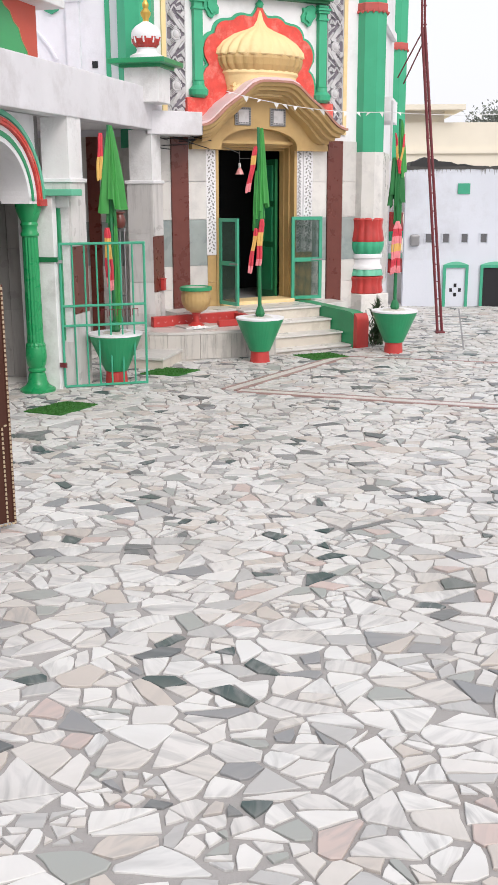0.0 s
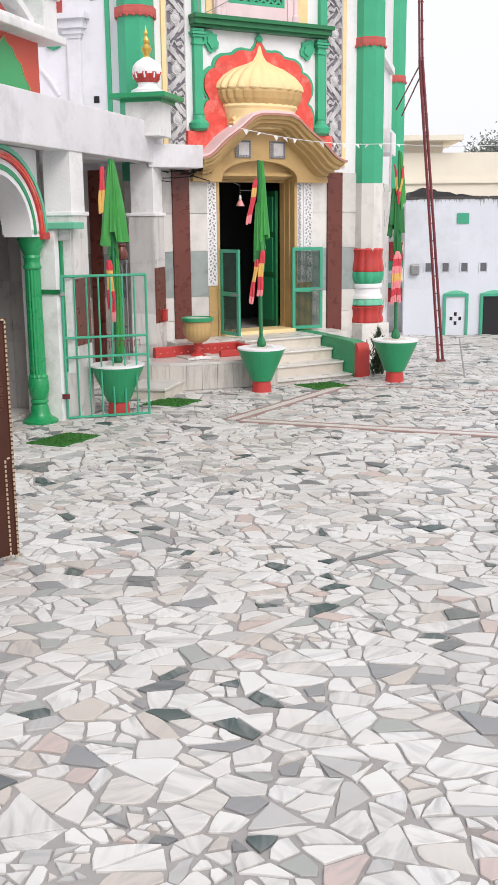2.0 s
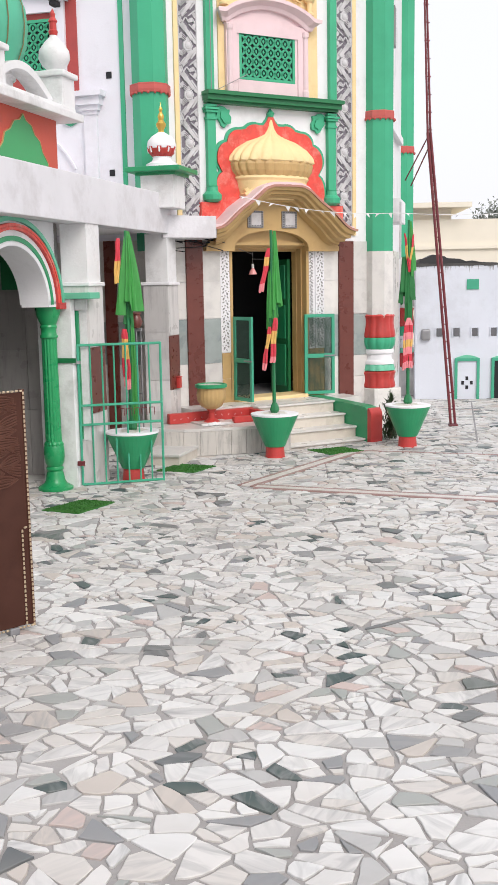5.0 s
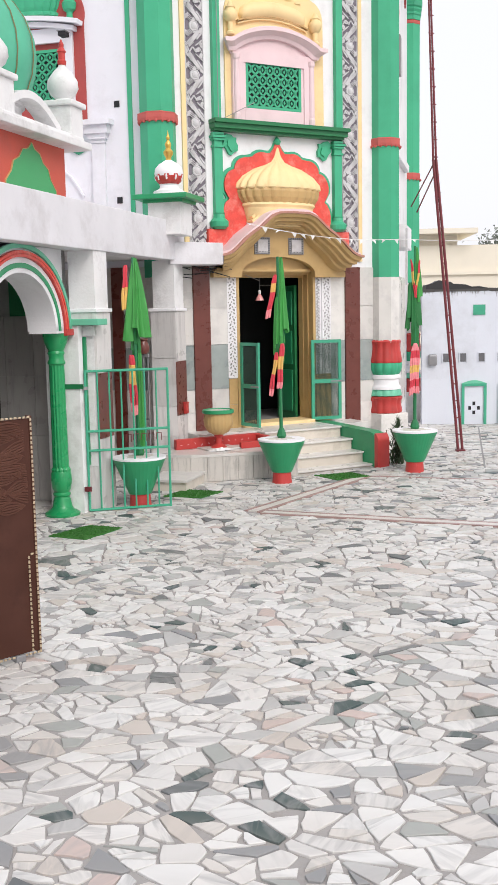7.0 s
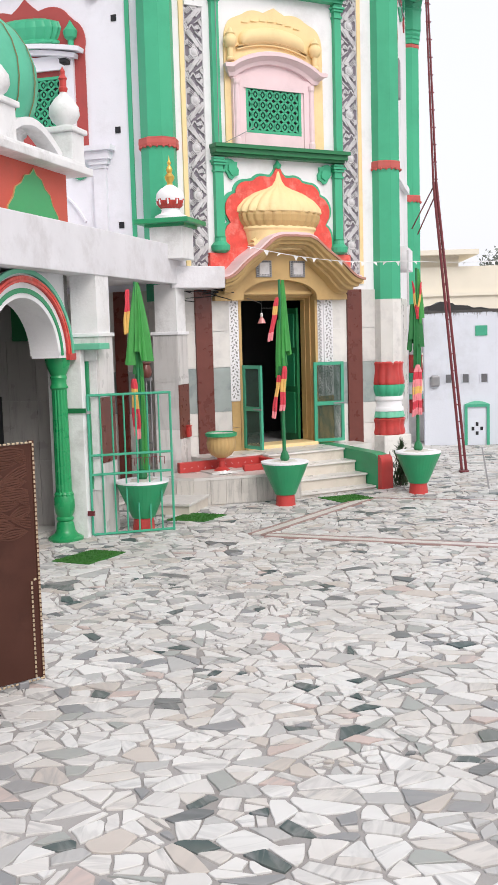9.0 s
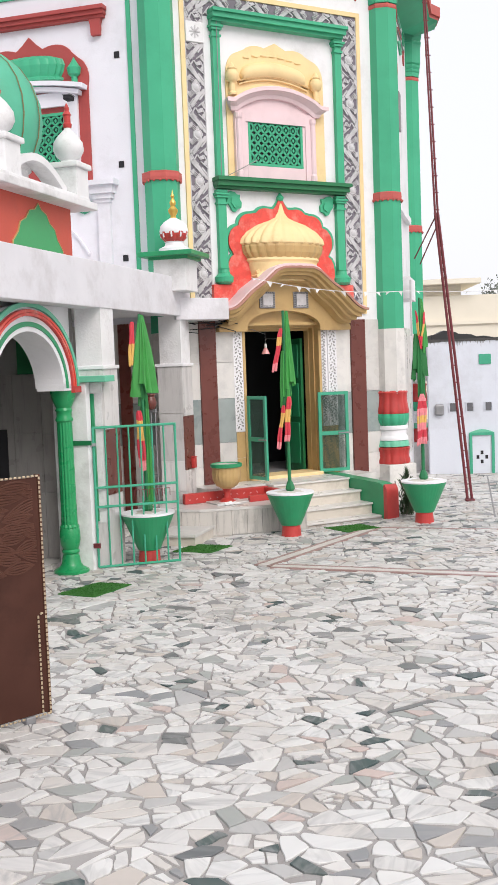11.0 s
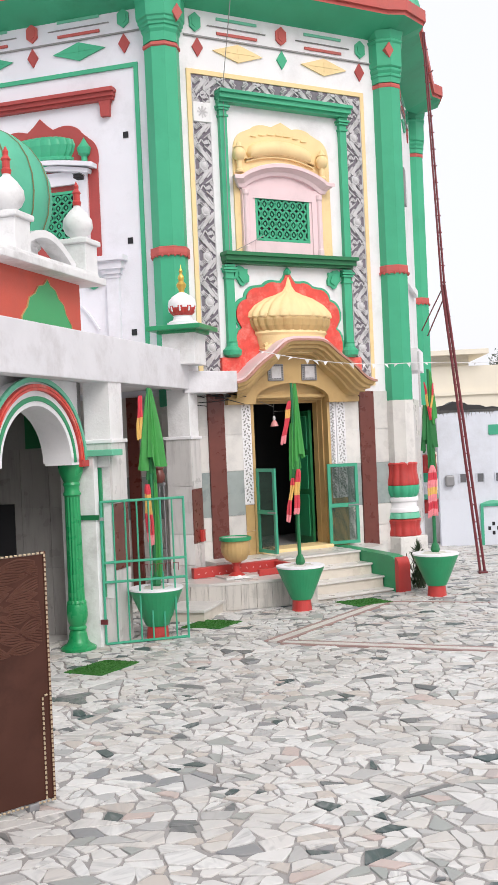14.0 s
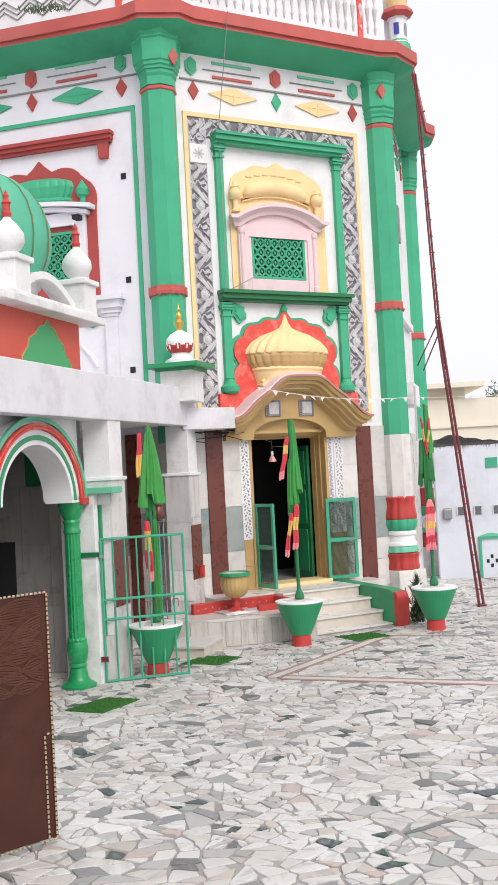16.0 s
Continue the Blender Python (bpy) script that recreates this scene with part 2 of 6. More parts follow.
    l.new(mix.outputs["Result"], mix2.inputs["A"])
    l.new(mix2.outputs["Result"], b.inputs["Base Color"])
    rr = n.new("ShaderNodeMapRange")
    rr.inputs["To Min"].default_value, rr.inputs["To Max"].default_value = 0.28, 0.6
    l.new(dirt.outputs["Fac"], rr.inputs["Value"])
    l.new(rr.outputs[0], b.inputs["Roughness"])
    bp = n.new("ShaderNodeBump")
    bp.inputs["Strength"].default_value, bp.inputs["Distance"].default_value = 0.2, 0.004
    l.new(vein.outputs["Fac"], bp.inputs["Height"])
    l.new(bp.outputs[0], b.inputs["Normal"])
    return m


STONE = marble_paving("paving_marble", False)
STONES = marble_paving("paving_marble_field", True)
RELIEFGREY = mat("grey_violet_ground", (0.19, 0.17, 0.2), 0.8, 0.25, 20, 0.4, 80)
MINT = mat("mint_green_paint", (0.14, 0.5, 0.33), 0.5, 0.08, 4, 0.1, 50)
GATEGREEN = mat("sea_green_enamel", (0.05, 0.36, 0.22), 0.35, 0.12, 5, 0.06, 70)
TURF = mat("artificial_turf", (0.035, 0.17, 0.02), 0.95, 0.25, 30, 0.9, 240)
CLOTH = mat("green_satin_cloth", (0.045, 0.3, 0.055), 0.5, 0.2, 6, 0.1, 120)
DARKCLOTH = mat("dark_green_cloth", (0.01, 0.16, 0.035), 0.55, 0.2, 8, 0.1, 120)
REDCLOTH = mat("red_tinsel_cloth", (0.62, 0.035, 0.06), 0.45, 0.2, 20, 0.2, 100)
PINKCLOTH = mat("pink_tinsel_cloth", (0.8, 0.25, 0.28), 0.45, 0.2, 20, 0.2, 100)
YELLOWCLOTH = mat("yellow_tinsel_cloth", (0.72, 0.43, 0.11), 0.45, 0.15, 20, 0.2, 100)
WOOD = mat("dark_varnished_board", (0.06, 0.02, 0.012), 0.5, 0.4, 2.2, 0.06, 60, (0.022, 0.009, 0.007), 0.8, spec=0.2)
CARVED = mat("carved_varnished_wood", (0.095, 0.037, 0.024), 0.45, 0.35, 5, 0.1, 60, spec=0.25)
DOMEGREEN = mat("pale_dome_green", (0.09, 0.44, 0.28), 0.55, 0.12, 2, 0.15, 50, (0.06, 0.32, 0.2), 0.5)
EAVE = mat("faded_brown_red_paint", (0.42, 0.2, 0.15), 0.6, 0.25, 6, 0.2, 50, (0.45, 0.3, 0.2), 0.5)
BEAD = mat("gold_bead_trim", (0.46, 0.36, 0.24), 0.4, 0.3, 60, 0.3, 120)
RUST = mat("red_oxide_steel", (0.16, 0.022, 0.03), 0.5, 0.25, 10, 0.2, 60, (0.1, 0.03, 0.03), 0.5)
STEEL = mat("dull_steel", (0.3, 0.3, 0.31), 0.45, 0.15, 10, 0.1, 60, metal=0.6)
MESHDARK = mat("dark_green_wire_mesh", (0.03, 0.07, 0.05), 0.7, 0.2, 30, 0.3, 200)
CREAM = mat("cream_plaster", (0.8, 0.74, 0.62), 0.8, 0.05, 1.5, 0.1, 20)
TARP = mat("black_tarpaulin", (0.02, 0.02, 0.022), 0.6, 0.3, 2, 0.3, 10)
# leaf green paled towards grey to carry the distance haze
HAZELEAF = mat("haze_paled_leaves", (0.2, 0.22, 0.19), 0.8, 0.3, 2, 0.0, 40)
LEAF = mat("dull_green_leaves", (0.06, 0.1, 0.045), 0.7, 0.35, 5, 0.0, 40, per_object=0.2)
BARK = mat("grey_brown_bark", (0.1, 0.08, 0.06), 0.9, 0.2, 8, 0.5, 40)
LIMEBLUE = mat("blue_white_limewash", (0.66, 0.69, 0.76), 0.8, 0.07, 1.2, 0.25, 25, (0.35, 0.35, 0.36), 0.45)
SOFFIT = mat("dull_green_soffit", (0.045, 0.4, 0.215), 0.6, 0.2, 1.5, 0.2, 30, (0.03, 0.22, 0.12), 0.6)
PAPER = mat("white_plastic_pennant", (0.75, 0.74, 0.74), 0.5, 0.05, 10, 0.0, 40)
BLUE = mat("blue_paint", (0.03, 0.05, 0.35), 0.5, 0.1, 5, 0.1, 50)
bulb_mat = mat("pink_glass", (0.8, 0.35, 0.35), 0.2, 0.05, 5, 0.0, 40)
CLEARGLASS = bpy.data.materials.new("clear_glass")
CLEARGLASS.use_nodes = True
CLEARGLASS.node_tree.nodes["Principled BSDF"].inputs["Transmission Weight"].default_value = 1.0
CLEARGLASS.node_tree.nodes["Principled BSDF"].inputs["Roughness"].default_value = 0.03


def streaked(name, color, dark, stretch):
    """Marble slab with streaks drawn out along its height."""
    m = mat(name, color, 0.3, 0.1, 4, 0.03, 40, dark, 0.75, per_object=0.14)
    for node in m.node_tree.nodes:
        if node.type == "TEX_NOISE" and abs(node.inputs["Roughness"].default_value - 0.7) < 1e-3:
            mp = m.node_tree.nodes.new("ShaderNodeMapping")
            mp.inputs["Scale"].default_value = stretch
            link = node.inputs["Vector"].links[0]
            m.node_tree.links.new(link.from_socket, mp.inputs["Vector"])
            m.node_tree.links.new(mp.outputs[0], node.inputs["Vector"])
    return m


PIERSLAB = streaked("streaked_white_marble", (0.66, 0.64, 0.63), (0.36, 0.345, 0.34), (4, 4, 0.5))
VEINED = streaked("grey_veined_marble_slab", (0.58, 0.55, 0.51), (0.16, 0.155, 0.15), (8, 8, 0.7))
# veranda marble and plaster: base colours lowered to carry the indoor shade
DIMSLAB = streaked("shade_darkened_marble_slab", (0.34, 0.325, 0.315), (0.18, 0.175, 0.17), (5, 5, 0.6))
PLASTER = mat("shade_darkened_grey_plaster", (0.3, 0.295, 0.29), 0.85, 0.1, 3, 0.2, 40)
BUFF = mat("veined_buff_marble", (0.6, 0.55, 0.48), 0.3, 0.12, 4, 0.03, 40, (0.3, 0.25, 0.2), 0.5, per_object=0.1)

TOWER = pose(0.177, 14.85, 0, 0, 0, 32)
VER = pose(-1.6, 12.6, 0, 0, 0, -13)     # x: toward the court, y: along the veranda, away
C = -0.14                                # middle line of the tower's front
SIDE = 2.21
CX = -0.04                               # middle of the octagon
HALF = SIDE * (1 + math.sqrt(2))


FAR = TOWER.inverted() @ Vector((2.87, 20.75, 0))          # far corner of the right face


def face_pose(k):
    """Face k of the octagon: 0 is the front; 1 the next to its left. Local x runs right along the face, y inward."""
    if k % 8 == 7:
        turn = math.degrees(math.atan2(FAR.y, FAR.x - CX - SIDE))
        return pose(CX + SIDE, 0, 0, 0, 0, turn) @ pose(SIDE, 0, 0)
    return pose(CX, HALF, 0) @ pose(0, 0, 0, 0, 0, -45 * k) @ pose(0, -HALF, 0)


# ---- courtyard ----
ground = thing("ground", pose(0, 0, 0), "courtyard paved with broken white and grey marble", "ground", kind="structure")
part("bed", B(-600, 600, -600, 600, -0.6, 0), GROUT, ground)

# ---- tower ----
tower = thing("shrine_tower", TOWER, "octagonal white shrine tower with green corner columns and painted relief", "building")
oct8 = [tuple((face_pose(k) @ Vector((SIDE, 0, 0)))[:2]) for k in range(0, -8, -1)]


def ring8(r):
    """Corners of the octagon, grown outward by r, cut at each corner."""
    out = []
    for k in range(0, -8, -1):
        m = face_pose(k)
        for x in (-SIDE + 0.32 + r * 0.1, SIDE - 0.32 - r * 0.1):
            out.append(tuple((m @ Vector((x, -r, 0)))[:2]))
    res = []
    for i in range(0, 16, 2):
        a, b, c = Vector(out[i]), Vector(out[i + 1]), Vector(out[(i + 2) % 16])
        mid = (b + c) / 2
        rad = (mid - Vector((CX, HALF))).normalized()
        res += [out[i], out[i + 1]]
        t = (c - b).normalized()
        res += [tuple(b + rad * 0.22 + t * 0.24), tuple(c + rad * 0.22 - t * 0.24)]
    return res


# core with the doorway cut through the front
front = [(CX - SIDE, -0.05), (-0.95, -0.05), (-0.95, 3.46), (0.59, 3.46), (0.59, -0.05), (CX + SIDE, -0.05), (CX + SIDE, 9.7), (CX - SIDE, 9.7)]
wall = part("wall", S(front, 0, 0.4), WHITE, tower)
for k in range(1, 8):
    far, near = SIDE + (0.4 if k == 7 else 0), -SIDE + (0.62 if k == 6 else 0)
    part("wall", S([(near, -0.05), (far, -0.05), (far, 9.7), (near, 9.7)], 0, 0.4, face_pose(k)), LILAC if k == 1 else WHITE, tower)
part("inner_floor", Pl([(x * 0.93, (y - HALF) * 0.93 + HALF) for x, y in oct8], 0.3, 0.6), GREY, tower)
# ceiling and added screen coloured near-black to stand for the unlit inside
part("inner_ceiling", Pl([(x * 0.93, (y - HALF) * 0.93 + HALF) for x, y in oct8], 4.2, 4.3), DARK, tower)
part("inner_partition", B(-2.4, 2.4, 2.6, 2.7, 0.6, 4.2), DARK, tower, "added near-black sheet standing for the unlit inside")
# cornice: green cove, red fascia
cove = bmesh.new()
r0, r1, r2 = ring8(0.0), ring8(0.3), ring8(0.58)
loops = [[cove.verts.new((x, y, z)) for x, y in r] for r, z in ((r0, 9.62), (r1, 9.74), (r2, 9.86))]
for a, b in zip(loops, loops[1:]):
    for i in range(len(a)):
        cove.faces.new((a[i], a[(i + 1) % len(a)], b[(i + 1) % len(a)], b[i]))
part("cove", cove, SOFFIT, tower, "green painted cove under the cornice")
part("fascia", Pl(ring8(0.58), 9.86, 9.93), BRICKRED, tower, "weathered red lower fascia")
part("fascia", Pl(ring8(0.63), 9.93, 10.13), BRICKRED, tower, "weathered red fascia")
part("roof_deck", Pl(ring8(0.5), 10.13, 10.2), GREY, tower)


def column(x, y, low, k=1.0, dz=0.0):
    """k: how stout its head and foot are; dz: how far its rings sit above the usual height."""
    def L(profile, n=24, **kw):
        return lathe(bmesh.new(), [(0.27 + (r - 0.27) * k if r > 0.27 else r, z + (dz if z > 5 else 0)) for r, z in profile], n, **kw)
    col = part("column", L([(0.287, 3.12), (0.287, 8.74)], 8, at=(x, y, 0), turn=22.5 + 9), SEAGREEN, tower, "green octagonal corner column")
    part("neck_ring", L([(0.285, 8.72), (0.315, 8.74), (0.315, 8.78), (0.285, 8.8)], 8, at=(x, y, 0), turn=31.5), BRICKRED, col, "red ring")
    head = [(0.29, 8.81), (0.29, 8.9), (0.312, 8.92), (0.312, 8.95), (0.295, 8.97), (0.322, 9.02), (0.322, 9.05), (0.305, 9.07), (0.335, 9.1), (0.335, 9.5), (0.36, 9.53), (0.36, 9.56), (0.335, 9.58), (0.38, 9.72)]
    if k < 0.5:
        part("capital", lathe(bmesh.new(), head, 8, at=(x, y, 0), turn=31.5), SEAGREEN, col)
    else:
        part("capital", L([(0.3, 8.81), (0.3, 8.95), (0.33, 9.0), (0.33, 9.05), (0.36, 9.06), (0.36, 9.1), (0.39, 9.12), (0.39, 9.17), (0.42, 9.19), (0.43, 9.53), (0.46, 9.55), (0.46, 9.57), (0.44, 9.59), (0.5, 9.7), (0.58, 9.83)], 8, at=(x, y, 0), turn=31.5), SEAGREEN, col)
    part("band", L([(0.3, 5.4), (0.325, 5.405), (0.335, 5.45), (0.33, 5.515), (0.335, 5.53), (0.3, 5.545)], 8, at=(x, y, 0), turn=31.5), BRICKRED, col, "red moulded band")
    drops = bmesh.new()
    rk = 0.27 + 0.033 * k
    for i in range(18):
        a = math.tau * i / 18
        lathe(drops, [(0.0, -0.03), (0.022, -0.012), (0.022, 0.02)], 6, at=(x + rk * math.cos(a), y + rk * math.sin(a), 5.4 + dz))
    tagged(part("scallop", drops, BRICKRED, col), kind="stuff")
    if low:
        part("lower_shaft", L([(0.305, 1.95), (0.305, 3.1), (0.305, 3.12)], 8, at=(x, y, 0), turn=31.5), MARBLE, col, "marble clad lower shaft")
        lob = dict(at=(x, y, 0), lobes=12, depth=0.06)

        def ring(name, profile, mt, label, **kw):
            part(name, lathe(bmesh.new(), profile, 96, **kw), mt, col, label, smooth=True)
        ring("pot_top", [(0.27, 1.56), (0.312, 1.59), (0.316, 1.63), (0.298, 1.72), (0.28, 1.84), (0.285, 1.93), (0.3, 1.97), (0.27, 2.0)], DARKRED, "red fluted bulge", **lob)
        ring("pot_leaf", [(0.26, 1.37), (0.275, 1.39), (0.305, 1.45), (0.318, 1.53), (0.312, 1.58), (0.27, 1.59)], SEAGREEN, "green fluted bulge", **lob)
        ring("waist", [(0.29, 1.1), (0.29, 1.14), (0.27, 1.17), (0.255, 1.19), (0.255, 1.28), (0.28, 1.3), (0.285, 1.34), (0.275, 1.37)], WHITE, "white moulded waist", at=(x, y, 0))
        ring("lower_leaf", [(0.27, 0.97), (0.312, 0.99), (0.3, 1.04), (0.285, 1.09), (0.26, 1.11)], MINT, "mint fluted ring", **lob)
        ring("pot_foot", [(0.28, 0.66), (0.315, 0.68), (0.318, 0.72), (0.298, 0.8), (0.3, 0.88), (0.325, 0.95), (0.27, 0.99)], DARKRED, "red fluted foot", **lob)
        part("plinth", B(x - 0.27 - 0.1 * k, x + 0.27 + 0.1 * k, y - 0.27 - 0.1 * k, y + 0.27 + 0.1 * k, 0, 0.67, 0.02), MARBLE, col, "grey marble plinth")


for i, (x, y) in enumerate(oct8):
    if i == 1:
        x, y = FAR.x, FAR.y
    if i == 0:
        x, y = x - 0.07, y - 0.02
    if i == 7:
        x = x - 0.04
    column(x, y, i in (0, 1), 0.35 if i < 2 else 0.85, 0.12 if i == 7 else 0.0)
part("lower_shaft", L([(0.3, 0), (0.3, 3.12)], 8, at=(CX - SIDE, 0, 0), turn=31.5), MARBLE, tower)
for k, xx, yy in ((0, -SIDE + 0.05, -0.385), (0, SIDE - 0.22, -0.345)):
    part("capital_diamond", S([(xx - 0.09, 9.36), (xx, 9.22), (xx + 0.09, 9.36), (xx, 9.5)], yy, -0.25), BRICKRED, tower, "small red diamond")


# ---- front face relief ----
def strip_frame(x0, x1, z0, z1, w, y0, y1):
    """An inverted U of one piece."""
    return S([(x0, z0), (x0 + w, z0), (x0 + w, z1 - w), (x1 - w, z1 - w), (x1 - w, z0), (x1, z0), (x1, z1), (x0, z1)], y0, y1)


part("yellow_border", strip_frame(C - 1.74, C + 1.74, 3.4, 8.63, 0.075, -0.035, 0), YELLOW, tower, "cream-yellow moulded border")
part("relief_ground", strip_frame(C - 1.66, C + 1.66, 3.4, 8.55, 0.33, -0.012, 0), RELIEFGREY, tower, "grey ground of the carved border")
carv = bmesh.new()


def bar(bm, cx, cz, ln, w, ang, y0=-0.04, y1=-0.01):
    box(bm, -ln / 2, ln / 2, y0, y1, -w / 2, w / 2, m=pose(cx, 0, cz) @ pose(0, 0, 0, 0, -ang, 0))




def leaf(bm, cx, cz, ln, w, ang, y0=-0.03, y1=-0.01):
    a = radians(ang)
    u, v = (math.cos(a), math.sin(a)), (-math.sin(a), math.cos(a))
    slab(bm, [(cx + u[0] * p * ln + v[0] * q * w, cz + u[1] * p * ln + v[1] * q * w) for p, q in ((-0.5, 0), (-0.15, -0.5), (0.2, -0.4), (0.5, 0), (0.2, 0.4), (-0.15, 0.5))], y0, y1)


def motif(bm, place, flip):
    """One repeat of the carved border: bar, crossing zigzag, bar, with leaves between; place maps (across, along)."""
    def put(f, x, s, ln, w, ang):
        cx, cz, turn = place(x * flip, s)
        f(bm, cx, cz, ln, w, turn + (ang if flip > 0 else 180 - ang))
    put(bar, -0.01, 0.21, 0.3, 0.064, -50)
    put(bar, -0.01, 0.56, 0.3, 0.064, 50)
    for x, s, ang in ((0.1, 0.16, -50), (0.1, 0.61, 50), (-0.1, 0.27, -50), (-0.1, 0.5, 50)):
        put(bar, x, s, 0.16, 0.026, ang)
    for k in range(5):
        put(bar, -0.11 + 0.055 * k, 0.385, 0.085, 0.018, 58 if k % 2 else -58)
    for k in range(6):
        put(bar, -0.13 + 0.022 * k, 0.325 - 0.012 * k, 0.11 - 0.012 * k, 0.009, 64)
        put(bar, -0.13 + 0.022 * k, 0.445 + 0.012 * k, 0.11 - 0.012 * k, 0.009, -64)
        put(bar, 0.135 - 0.02 * k, 0.24 + 0.014 * k, 0.085 - 0.008 * k, 0.009, 128)
        put(bar, 0.135 - 0.02 * k, 0.53 - 0.014 * k, 0.085 - 0.008 * k, 0.009, 52)
        put(bar, -0.13 + 0.018 * k, 0.17 - 0.016 * k, 0.08, 0.009, 35)
        put(bar, -0.13 + 0.018 * k, 0.6 + 0.016 * k, 0.08, 0.009, -35)
    for x, s, ang in ((0.12, 0.3, 70), (0.125, 0.47, -70), (0.07, 0.385, 0), (-0.12, 0.14, 60), (-0.12, 0.63, -60), (0.12, 0.08, 120), (0.12, 0.69, -120), (-0.125, 0.385, 90), (0.02, 0.11, 20), (0.02, 0.66, -20)):
        put(leaf, x, s, 0.115, 0.058, ang)


PERIOD = 0.7475
rose = None
for sx in (-1, 1):
    xm = C + sx * 1.495
    for k in range(7):
        z = 3.325 + PERIOD * k
        if z + 0.7 < 8.55:
            motif(carv, lambda x, s: (xm + x, z + s, 0), -sx)
        if not 3.45 < z < 8.3:
            continue
        if rose is None:
            rose = part("rosette", L([(0.088, 0.0), (0.088, 0.02), (0.075, 0.03), (0.06, 0.024), (0.045, 0.034), (0.0, 0.04)], 28, lobes=7, depth=0.1), RELIEFWHITE, tower, "round carved rosette", smooth=True)
            r = rose
        else:
            r = new("rosette", rose.data)
            r.parent = tower
        r.matrix_basis = pose(xm, -0.012, z, 90)
    box(carv, xm - 0.165, xm - 0.15, -0.03, -0.005, 3.45, 8.5)
    box(carv, xm + 0.15, xm + 0.165, -0.03, -0.005, 3.45, 8.5)
for k in range(4):
    motif(carv, lambda x, s: (C - 1.54 + PERIOD * k + s, 8.385 - x, 90), 1)
patch = part("repair_patch", B(C - 1.655, C - 1.335, -0.058, -0.005, 7.77, 8.09, 0.006), WEATHERED, tower, "pale repaired square with a carved star")
star = bmesh.new()
for i in range(4):
    bar(star, C - 1.495, 7.93, 0.19, 0.022, 45 * i, -0.068, -0.05)
part("star", star, RELIEFWHITE, patch)
tagged(part("carved_border", carv, RELIEFWHITE, tower, "white carved zigzag leaf relief"), kind="stuff")


def pilaster(x, z0, z1, w, material, name="pilaster"):
    bm = bmesh.new()
    box(bm, x - w / 2, x + w / 2, -0.09, 0, z0, z1)
    p = part(name, bm, material, tower)
    cap = bmesh.new()
    for dz, e in ((0.0, 0.02), (-0.05, 0.05), (-0.09, 0.03), (-0.2, 0.02)):
        box(cap, x - w / 2 - e, x + w / 2 + e, -0.09 - e, 0, z1 + dz - 0.035, z1 + dz)
    part("capital", cap, material, p)
    return p, z0


# tall green frame
for x in (C - 1.13, C + 1.235):
    pilaster(x, 5.65, 8.12, 0.13, SEAGREEN, "slim_pilaster")
box_top = bmesh.new()
for z0, z1, e in ((8.12, 8.17, 0.06), (8.17, 8.25, 0.12), (8.25, 8.3, 0.16)):
    box(box_top, C - 1.2 - e * 0.3, C + 1.28 + e * 0.5, -0.09 - e, 0, z0, z1)
part("green_lintel", box_top, SEAGREEN, tower, "green moulded lintel")
bar_bm = bmesh.new()
for z0, z1, e in ((5.46, 5.5, 0.04), (5.5, 5.58, 0.1), (5.58, 5.64, 0.15)):
    box(bar_bm, C - 1.21 - e * 0.3, C + 1.28 + e * 0.5, -0.1 - e, 0, z0, z1)
part("string_course", bar_bm, DEEP, tower, "deep green moulded shelf")
for x in (C - 1.13, C + 1.2):
    p, z0 = pilaster(x, 3.95, 5.44, 0.15, SEAGREEN, "lower_pilaster")
    part("pot_base", L([(0.09, 3.9), (0.15, 3.94), (0.16, 4.02), (0.1, 4.08), (0.09, 4.14), (0.1, 4.16)], 16, at=(x, -0.06, 0)), SEAGREEN, p)
    part("red_foot", B(x - 0.22, x + 0.22, -0.1, 0, 3.56, 3.9, 0.01), RED, p, "bright red plinth block")
for sx in (-1, 1):
    lobe = [(0.0, 0.2), (0.09, 0.22), (0.16, 0.17), (0.15, 0.09), (0.17, 0.02), (0.1, -0.05), (0.06, -0.13), (0.0, -0.16), (-0.06, -0.1), (-0.13, -0.08), (-0.14, 0.02), (-0.1, 0.08), (-0.11, 0.16), (-0.05, 0.16)]
    lb = part("leaf_boss", S([(C + 0.03 + sx * (0.9 + x * 0.9), 5.24 + z * 0.9) for x, z in lobe], -0.05, 0), SEAGREEN, tower, "green carved leaf boss")
    part("vein", S([(C + 0.03 + sx * (0.9 + x * 0.5), 5.24 + z * 0.5) for x, z in lobe], -0.075, -0.045), SEAGREEN, lb)

# cusped niche with dome relief
half = [(1.02, 3.7)] + arc(0.9, 4.1, 0.16, 0.3, -60, 80, 6) + arc(0.8, 4.62, 0.22, 0.26, -20, 75, 7) + arc(0.6, 4.88, 0.22, 0.2, 0, 95, 7) + arc(0.3, 5.02, 0.2, 0.16, 30, 110, 6) + [(0.14, 5.17), (0.08, 5.24)]
lobed = [(C + x, z) for x, z in half] + [(C, 5.4)] + [(C - x, z) for x, z in half[::-1]]
big = [(C + (x - C) * 1.05, 3.7 + (z - 3.7) * 1.03) for x, z in lobed]
part("niche_rim", S(big, -0.03, 0), SEAGREEN, tower, "green cusped rim")
part("niche_panel", S(lobed, -0.06, 0), RED, tower, "bright red cusped niche panel")
part("niche_bud", L([(0, 0), (0.05, 0.02), (0.07, 0.07), (0.03, 0.12), (0, 0.16)], 10, at=(C, -0.04, 5.3)), SEAGREEN, tower)
dome = dict(at=(C, -0.05, 0), arc=180, turn=180, squash=(0.95, 0.5))
